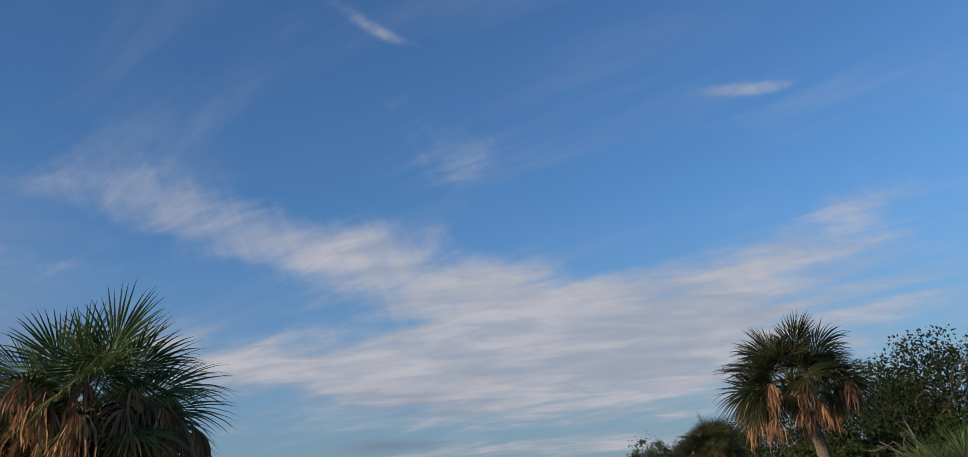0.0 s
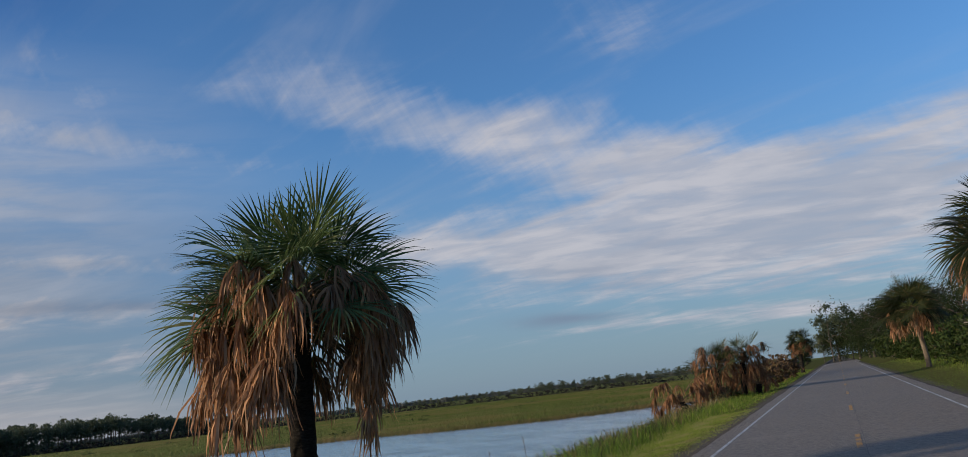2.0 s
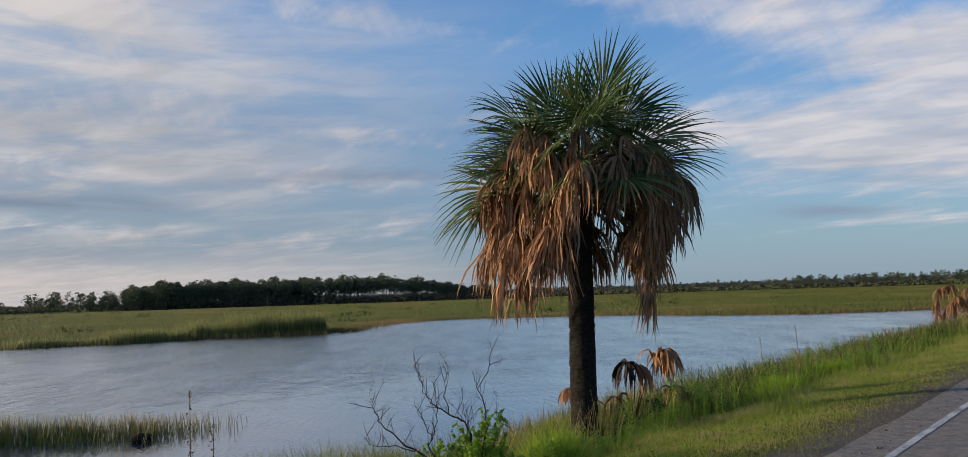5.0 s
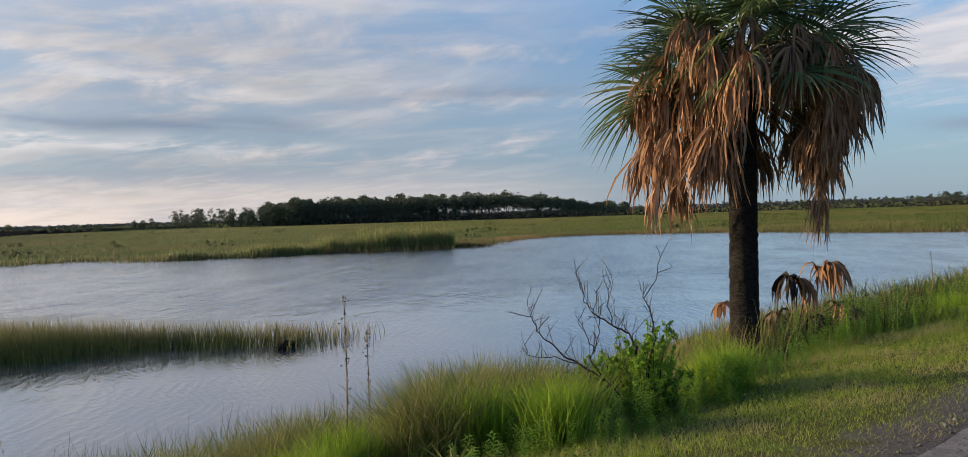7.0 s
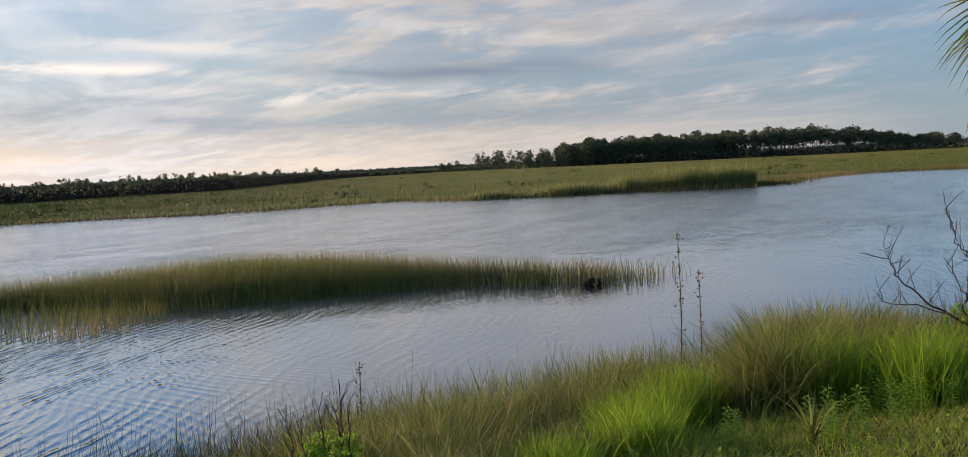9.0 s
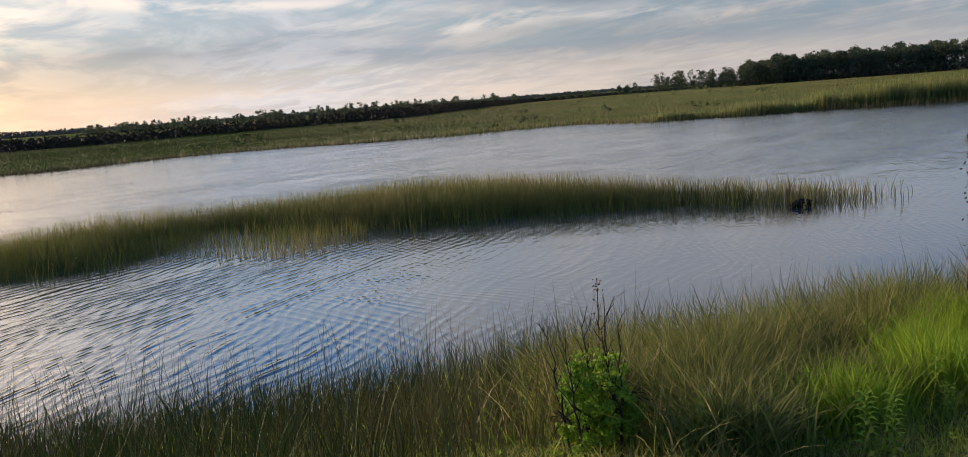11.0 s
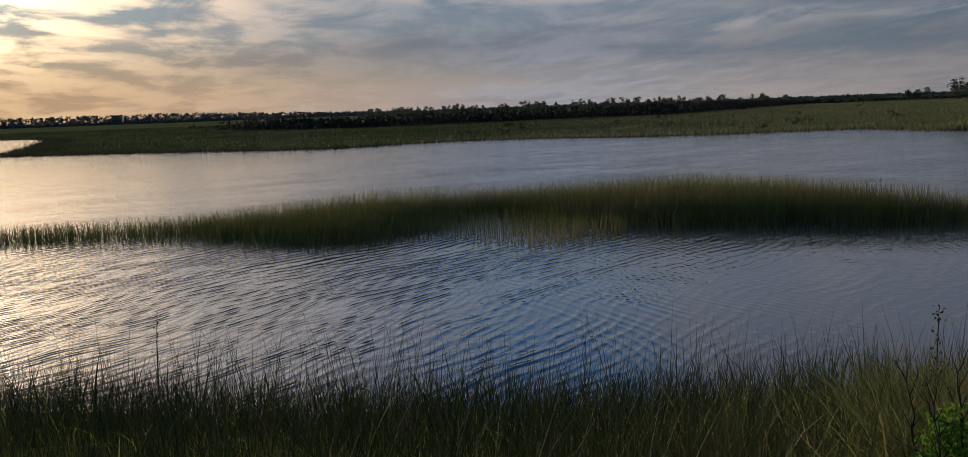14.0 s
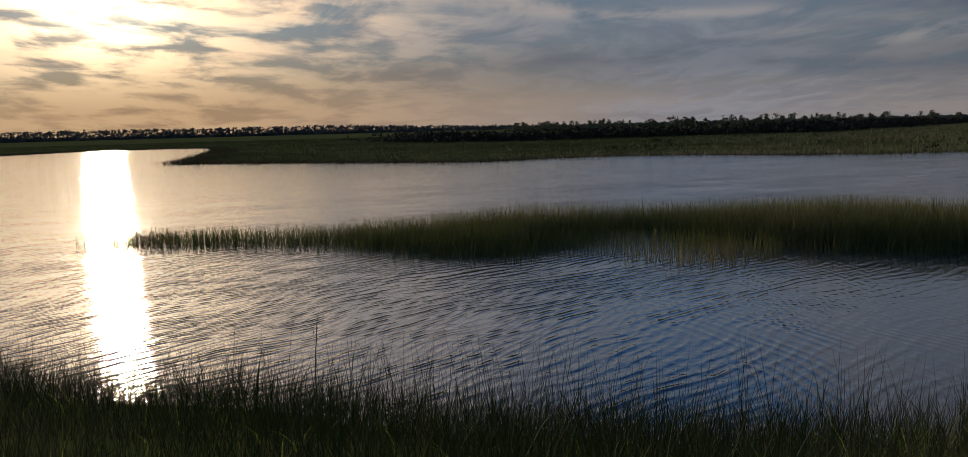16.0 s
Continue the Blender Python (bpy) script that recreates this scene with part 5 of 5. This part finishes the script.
    for cx, cy, r, hh in ((-4.20, 4.92, 0.34, 0.90), (-4.55, 5.35, 0.36, 0.92), (-4.25, 6.05, 0.40, 0.80), (-3.75, 6.1, 0.3, 0.6), (-5.3, 6.1, 0.5, 0.95), (-5.6, 6.9, 0.6, 0.95), (-5.2, 4.0, 0.45, 0.8), (-5.0, 3.1, 0.5, 0.75), (-4.7, 2.3, 0.45, 0.7), (-5.9, 2.0, 0.5, 0.7), (-6.2, 4.9, 0.6, 0.85), (-4.4, 1.5, 0.4, 0.6), (-3.75, 2.6, 0.3, 0.46), (-3.3, 1.7, 0.34, 0.45), (-3.9, 1.9, 0.4, 0.58), (-6.6, 8.2, 0.7, 0.8)):
        k = int(1700 * r / 0.5)
        px.append(cx + rng.normal(0, r * 0.5, k)), py.append(cy + rng.normal(0, r * 0.5, k)), ph.append(hh * rng.uniform(0.5, 1.15, k))
    x, y, h = np.concatenate(px), np.concatenate(py), np.concatenate(ph)
    stuff("straw_grass", "tall straw-brown and olive grass clumps", "grass", blades(np.stack([x, y, ground_z(x, y) - 0.02], 1), h, 0.010, rng.uniform(0.15, 0.8, len(x)), rng, 4, 0.7), MAT_STRAW)
    # olive and straw sedge along the water
    def wet(x, y):
        s = -inside_by(np.stack([x, y], 1), LAKE)
        return step(s, -1.3, -0.2) * step(s, 6.0 + 3.5 * step(-y, -1.5, 1.0), 3.0 + 3.5 * step(-y, -1.5, 1.0)) * np.clip(12 / (np.hypot(x, y) + 2), 0.15, 1) * (0.4 + 0.6 * patchy(x, y, 0.8)) * step(-x, 3.4 - 1.6 * step(-y, -1.5, 1.0), 4.6 - 1.6 * step(-y, -1.5, 1.0))
    x, y = scatter(rng, 330000, -11.5, -1.8, -22, 60, wet)
    z = np.maximum(ground_z(x, y), WATER - 0.3)
    h = (0.62 + 0.35 * patchy(x, y, 0.5)) * rng.uniform(0.3, 1.25, len(x)) * (0.70 + 0.30 * step(y, 0.0, 4.5))
    grow = 1 + np.maximum(0, np.hypot(x, y) - 7) / 8
    # head turns the low-y sedge so that its unlit side shows
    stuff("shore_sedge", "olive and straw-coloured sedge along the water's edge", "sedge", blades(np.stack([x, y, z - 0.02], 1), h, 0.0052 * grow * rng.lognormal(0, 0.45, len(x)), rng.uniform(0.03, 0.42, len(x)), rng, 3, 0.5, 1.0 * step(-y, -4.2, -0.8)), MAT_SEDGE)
    # thin stems standing out of the shallows
    def shallow(x, y):
        s = -inside_by(np.stack([x, y], 1), LAKE)
        return step(s, -1.9, -0.3) * step(s, 2.5, 0.5) * (0.15 + 0.85 * patchy(x, y, 1.6))
    x, y = scatter(rng, 9000, -11.2, -6.2, -16, 12, shallow)
    z = np.maximum(ground_z(x, y), WATER - 0.3)
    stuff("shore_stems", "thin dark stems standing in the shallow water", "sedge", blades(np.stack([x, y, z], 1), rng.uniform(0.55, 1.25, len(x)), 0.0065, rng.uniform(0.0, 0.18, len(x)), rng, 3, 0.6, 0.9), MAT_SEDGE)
    # far end of the verge
    x, y = scatter(rng, 34000, -9.0, -0.7, 38, 150, lambda x, y: 0.9 * step(-x, 0.8, 1.8) + 0 * y)
    h = (0.10 + 0.5 * step(-x, 1.6, 3.8)) * rng.uniform(0.5, 1.2, len(x))
    stuff("verge_grass", "green roadside grass along the pond", "grass", blades(np.stack([x, y, ground_z(x, y) - 0.02], 1), h, 0.05, 0.3, rng, 2), MAT_BLADE)
    x, y = scatter(rng, 36000, 6.4, 12, 8, 130, lambda x, y: np.clip(25 / y, 0.2, 1) + 0 * x)
    h = (0.07 + 0.3 * step(x, 8, 10.5)) * rng.uniform(0.5, 1.2, len(x))
    stuff("verge_grass", "mown green verge below the roadside wood", "grass", blades(np.stack([x, y, ground_z(x, y) - 0.02], 1), h, 0.02, 0.3, rng, 2), MAT_BLADE)


def islet():
    rng = np.random.default_rng(91)
    def keep(x, y):
        s = inside_by(np.stack([x, y], 1), ISLAND) + 0.25 * wobble(x * 1.3, y * 1.3)
        return np.where(s > 0.25, 1.0, np.clip((s + 0.55) / 0.8, 0, 1) ** 1.8 * 0.8)
    x, y = scatter(rng, 165000, -32, -18.5, -20, 16, keep)
    s = inside_by(np.stack([x, y], 1), ISLAND)
    taper = 0.62 + 0.38 * step(y, -17, -3)
    h = (0.62 + 0.40 * step(s, -0.4, 1.4)) * rng.uniform(0.55, 1.2, len(x)) * taper * (0.82 + 0.3 * patchy(x, y, 0.35))
    stuff("reed_islet", "low islet of olive-green marsh reeds in the pond", "reeds", blades(np.stack([x, y, np.full(len(x), WATER - 0.04)], 1), h, 0.0155 * rng.lognormal(0, 0.35, len(x)), rng.uniform(0.02, 0.35, len(x)), rng, 2, 0.55), MAT_REED)
    # thin stems standing in open water: off the bay, at both ends and along the edge
    def thin(x, y):
        bay = step(inside_by(np.stack([x, y], 1), BAY) + 0.3 * wobble(x * 1.7, y * 1.7), -0.35, 0.35) * (0.55 + 0.45 * step(y, -2.5, 0.5))
        edge = np.exp(-((inside_by(np.stack([x, y], 1), ISLAND) + 0.5) / 0.45) ** 2)
        return np.clip(0.75 * bay * (0.3 + 0.7 * patchy(x, y, 2.3)) + 0.30 * edge + 0.55 * np.exp(-((y - 14.2) / 1.3) ** 2 - ((x + 20.4) / 1.0) ** 2) + 0.6 * np.exp(-((y + 17.4) / 0.8) ** 2 - ((x + 24.0) / 0.5) ** 2), 0, 1)
    x, y = scatter(rng, 60000, -27, -18.5, -21, 18, thin)
    stuff("reed_stems", "sparse reed stems standing in the water", "reeds", blades(np.stack([x, y, np.full(len(x), WATER - 0.04)], 1), rng.uniform(0.25, 0.7, len(x)), 0.014, rng.uniform(0, 0.3, len(x)), rng, 2), MAT_REED)


def far_marsh():
    rng = np.random.default_rng(92)
    # cattails where the far bank juts out: a tall stand, thinning into single clumps in the shallows
    places, tall = [], []
    for (ax, ay), (bx, by), k, back, top, per in (((-65.8, 60.5), (-71.0, 53), 150, 3.2, 2.55, 30), ((-71.0, 53), (-73.6, 49), 60, 2.4, 2.0, 24), ((-73.6, 49), (-75.4, 41.8), 80, -1.3, 1.5, 20), ((-75.4, 41.8), (-79, 35.4), 46, -1.0, 1.25, 14)):
        for c in range(k):
            t, d = rng.random(), abs(rng.normal(0, back)) - 0.4 if back > 0 else rng.uniform(1.4 * back, 0.5)
            nx, ny = by - ay, bx - ax
            l = math.hypot(nx, ny)
            centre = np.array([ax + (bx - ax) * t - abs(nx) / l * d, ay + (by - ay) * t + abs(ny) / l * d * 0.6])
            m = int(per * rng.uniform(0.5, 1.5))
            places.append(centre + rng.normal(0, 0.26, (m, 2)))
            tall.append(top * rng.uniform(0.6, 1.1) * rng.uniform(0.6, 1.1, m))
    p, h = np.concatenate(places), np.concatenate(tall)
    stuff("cattails", "tall olive cattail clumps along the far bank", "cattails", blades(np.column_stack([p, np.full(len(p), WATER - 0.03)]), h, 0.055, rng.uniform(0.0, 0.2, len(p)), rng, 2, 0.4), MAT_CATTAIL)
    # edge grass of the whole far shore
    ring = LAKE[:38]
    seg = np.stack([ring[:-1], ring[1:]], 1)
    length = np.hypot(*(seg[:, 1] - seg[:, 0]).T)
    pick = rng.choice(len(seg), 46000, p=length / length.sum())
    t = rng.random(46000)[:, None]
    p = seg[pick, 0] * (1 - t) + seg[pick, 1] * t + rng.normal(0, 1.3, (46000, 2))
    stuff("far_shore_grass", "olive and tan marsh grass along the far shore", "grass", blades(np.column_stack([p, np.full(len(p), WATER - 0.02)]), rng.uniform(0.25, 0.7, len(p)), 0.06, 0.2, rng, 2, 0.3), MAT_TAN_MARSH)
    # open marsh behind
    r = 45 + 350 * rng.random(420000) ** 1.6
    a = np.radians(rng.uniform(2, 138, 420000))
    p = np.stack([-r * np.sin(a), r * np.cos(a)], 1)
    ok = (inside_by(p, LAKE) < -0.5) & (p[:, 0] < -14)
    p, r = p[ok], r[ok]
    z = ground_z(p[:, 0], p[:, 1])
    h = rng.uniform(0.12, 0.34, len(p)) * (1 + 0.5 * (patchy(p[:, 0], p[:, 1], 0.08) > 0.6))
    # past azimuth 62, head turns the blades' unlit faces to the camera
    stuff("marsh_grass", "wide open green and tan marsh grass", "grass", blades(np.column_stack([p, z - 0.03]), h, 0.02 + r * 0.00085, 0.25, rng, 1, 0.3, np.interp(np.degrees(np.arctan2(-p[:, 0], p[:, 1])), [62, 95], [0.0, 0.95])), MAT_MEADOW)


def marsh_bushes():
    """Low shrubs dotted over the open marsh, and thin reeds in the shallows of the far shore."""
    rng = np.random.default_rng(88)
    a, r = rng.uniform(12, 118, 80), rng.uniform(90, 330, 80)
    p = np.stack([-r * np.sin(np.radians(a)), r * np.cos(np.radians(a))], 1)
    p = p[inside_by(p, LAKE) < -3]
    c = np.repeat(np.column_stack([p, ground_z(p[:, 0], p[:, 1]) + 0.25]), 5, 0) + rng.normal(0, 1, (len(p) * 5, 3)) * (0.9, 0.9, 0.16)
    stuff("marsh_shrubs", "low dark shrubs dotted over the marsh", "shrubs", clumps(c, 0.45, 22, 0.13, rng), MAT_SCRUB)
    line = LAKE[14:20]
    p = along(line, 2600, 1.0, rng)
    p = p[inside_by(p, LAKE) > 0.1]
    stuff("shallow_reeds", "thin reeds standing in the far shallows", "reeds", blades(np.column_stack([p, np.full(len(p), WATER - 0.03)]), rng.uniform(0.3, 0.9, len(p)), 0.05, 0.15, rng, 2), MAT_CATTAIL)


def along(points, count, depth, rng):
    pts = np.array(points, float)
    seg = np.hypot(*np.diff(pts, axis=0).T)
    pick = rng.choice(len(seg), count, p=seg / seg.sum())
    t = rng.random(count)[:, None]
    return pts[pick] * (1 - t) + pts[pick + 1] * t + rng.normal(0, depth, (count, 2))


def polar(az, dist):
    return (-dist * math.sin(radians(az)), dist * math.cos(radians(az)))


def rush_belt():
    rng = np.random.default_rng(93)
    line = [polar(64, 520), polar(70, 460), polar(75, 400), polar(79, 290), polar(84, 212), polar(90, 208), polar(97, 190), polar(103, 186), polar(108, 226)]
    p = along(line, 14000, 5.0, rng)
    z = np.full(len(p), WATER + 0.3)
    h = rng.uniform(0.5, 1.0, len(p)) * np.interp(np.degrees(np.arctan2(-p[:, 0], p[:, 1])), [64, 70, 75, 79, 84, 100, 108], [1.6, 1.8, 2.6, 3.2, 3.1, 2.9, 2.7])
    c = np.column_stack([p, z + h * 0.9 * rng.random(len(p)) ** 1.3])
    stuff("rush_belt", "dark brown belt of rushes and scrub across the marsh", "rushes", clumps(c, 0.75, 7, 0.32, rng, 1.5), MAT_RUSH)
    # dark strip beyond the marsh on the other side
    line = [polar(9, 420), polar(20, 440), polar(30, 430), polar(37, 392), polar(52, 388), polar(62, 430)]
    p = along(line, 2000, 6.0, rng)
    z = np.full(len(p), WATER + 0.3)
    c = np.column_stack([p, z + 2.2 * rng.random(len(p)) ** 1.4])
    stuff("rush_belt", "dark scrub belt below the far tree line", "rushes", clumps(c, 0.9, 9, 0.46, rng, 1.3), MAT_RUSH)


def pine_geo(x, y, z, height, rng, bare=0.5):
    """A thin-trunked pine with flat, open tufts on its upper part: trunk piece and tuft centres."""
    trunk = tube([(x, y, z - 0.2), (x + rng.normal(0, 0.12), y, z + height * 0.5), (x + rng.normal(0, 0.25), y, z + height * 0.97)], [height * 0.012, height * 0.009, height * 0.004], 4)
    k = 22
    f = bare + (1 - bare) * rng.random(k) ** 0.8
    spread = height * 0.24 * np.sin(np.pi * np.clip((f - bare + 0.16) / (1.16 - bare), 0.05, 0.97)) ** 0.6
    a = rng.uniform(0, 6.283, k)
    rr = spread * rng.random(k) ** 0.5
    return trunk, np.stack([x + rr * np.cos(a), y + rr * np.sin(a), z + f * height], 1)


def wood(name, label, stand, heights, seed, leaf, per, low=0, puff=0.7, low_top=2.0, bare=0.5):
    """A far stand of pines: trunks and needle tufts."""
    rng = np.random.default_rng(seed)
    trunks, tufts = [], []
    for (x, y), h in zip(stand, heights):
        t, c = pine_geo(x, y, WATER + 0.35, h, rng, bare * rng.uniform(0.6, 1.15))
        trunks.append(t), tufts.append(c)
    c = np.concatenate(tufts)
    if low:
        p = np.asarray(stand)[rng.integers(0, len(stand), low)] + rng.normal(0, 3, (low, 2))
        c = np.concatenate([c, np.column_stack([p, WATER + 0.3 + rng.uniform(0.2, low_top, low)])])
    ob = empty(name, (0, 0, 0))
    tagged(ob, label, "woodland", kind="stuff")
    part("trunks", mesh_of("trunks", *gather(trunks), MAT_BARK), ob)
    part("needles", mesh_of("needles", *clumps(c, puff * rng.lognormal(0, 0.4, len(c)), per, leaf, rng, 1.5, 0.6), MAT_PINE_HAZE), ob)


def far_woods():
    rng = np.random.default_rng(94)
    # the pine stand across the marsh
    az = np.concatenate([rng.uniform(49, 60.2, 470), rng.uniform(42, 49.5, 210), rng.uniform(36.5, 42, 110)])
    d = rng.uniform(395, 450, len(az))
    stand = [polar(a, r) for a, r in zip(az, d)]
    h = np.interp(az, [36, 39.5, 41.5, 44, 57, 60.3], [6.0, 7.6, 11.0, 12.6, 12.6, 10.6]) * (0.90 + 0.10 * np.sin(az * 2.3) * np.sin(az * 5.1 + 1)) * rng.uniform(0.78, 1.1, len(az))
    deep = az > 47.5
    wood("pine_wood", "dark stand of pines beyond the marsh", [p for p, k in zip(stand, deep) if k], h[deep], 95, 0.46, 8, 2400, 0.95, 4.5, 0.46)
    wood("pine_wood", "open end of the pine stand with light between bare trunks", [p for p, k in zip(stand, deep) if not k], h[~deep], 94, 0.46, 8, 800, 0.95, 2.6, 0.55)
    # lower trees left of it, and a far wood on the other side
    az = np.concatenate([rng.uniform(60.6, 65.4, 56), rng.uniform(65.6, 67.8, 9), rng.uniform(19, 37, 70), rng.uniform(8, 19, 110), rng.uniform(69.5, 73.5, 10)])
    d = np.where(az < 38, 700, 400) + rng.uniform(0, 25, len(az))
    h = np.where(az < 19, rng.uniform(6.0, 8.4, len(az)), np.where(az < 38, rng.uniform(3.4, 6.6, len(az)), np.where(az > 69, rng.uniform(2.5, 3.6, len(az)), rng.uniform(4.6, 9.0, len(az)) * np.where(az > 65.5, 0.62, 1.0))))
    wood("low_wood", "scattered low trees on the marsh edge", [polar(a, r) for a, r in zip(az, d)], h, 96, 0.36, 11, 420, 0.85, 2.4, 0.25)
    # thin trees over the dark belt
    az = rng.uniform(75.5, 101, 230)
    d = np.interp(az, [76, 92, 108, 131], [430, 430, 620, 900]) * rng.uniform(0.98, 1.1, len(az))
    h = np.interp(az, [76, 86, 96, 108, 131], [5.0, 5.8, 5.4, 5.6, 9.0]) * rng.uniform(0.4, 1.1, len(az))
    wood("horizon_trees", "thin line of trees along the horizon", [polar(a, r) for a, r in zip(az, d)], h, 97, 0.40, 9, 1500, 0.85, 3.2, 0.12)
    # woods closing the horizon far off
    line = [polar(a, 1300) for a in range(4, 150, 6)]
    p = along(line, 24000, 25, rng)
    keep = np.hypot(*p.T) * 0.0 + np.interp(np.degrees(np.arctan2(-p[:, 0], p[:, 1])), [5, 30, 60, 100, 112, 150], [5.5, 5.0, 2.2, 4.5, 12.0, 14.0])
    c = np.column_stack([p, WATER + np.where(rng.random(len(p)) < 0.35, 0.3 * rng.random(len(p)), rng.random(len(p)) ** 1.5) * keep])
    stuff("far_woods", "low dark woods along the far horizon", "woodland", clumps(c, 3.2, 6, 2.2, rng, 1.3), MAT_FAR_HAZE)
    # one small palm alone on the marsh
    palm("small lone palm on the distant marsh", (*polar(74.5, 402), WATER + 0.3), 3.1, 0.25, 0.2, (0, 0), 30, 12, 0.85, 99)
    stand = [(1.5, 258), (3.0, 266), (6.5, 262), (-1, 270)]
    wood("roadside_pines", "tall dark pines beyond the end of the road", [(x, y) for x, y in stand], [17, 15, 16, 9], 98, 0.34, 80, 0, 1.5)


def gravel():
    """Loose stones and crumbs of tarmac along the road's edge."""
    rng = np.random.default_rng(86)
    n = 9000
    x, y = -0.42 - np.abs(rng.normal(0, 0.22, n)), rng.uniform(-6, 34, n)
    x[:2500] = rng.uniform(-0.42, 0.0, 2500)
    z = np.where(x > -0.42, 0.0, ground_z(x, y))
    s = rng.lognormal(math.log(0.0055), 0.5, n)
    shape = np.array([(1, 0, 0), (0, 1, 0), (-1, 0, 0), (0, -1, 0), (0, 0, 0.8), (0, 0, -0.5)])
    v = shape[None] * s[:, None, None] * rng.uniform(0.6, 1.3, (n, 6, 1))
    a = rng.uniform(0, 6.283, n)[:, None]
    turned = np.stack([v[..., 0] * np.cos(a) - v[..., 1] * np.sin(a), v[..., 0] * np.sin(a) + v[..., 1] * np.cos(a), v[..., 2]], -1)
    verts = (turned + np.stack([x, y, z + s * 0.25], 1)[:, None]).reshape(-1, 3)
    tris = np.array([(0, 1, 4), (1, 2, 4), (2, 3, 4), (3, 0, 4), (1, 0, 5), (2, 1, 5), (3, 2, 5), (0, 3, 5)])
    stuff("gravel", "loose grey gravel along the road's edge", "gravel", (verts, [(tris[None] + 6 * np.arange(n)[:, None, None]).reshape(-1, 3)]), MAT_GRAVEL)


gravel()
bank_grass()
islet()
far_marsh()
marsh_bushes()
rush_belt()
far_woods()
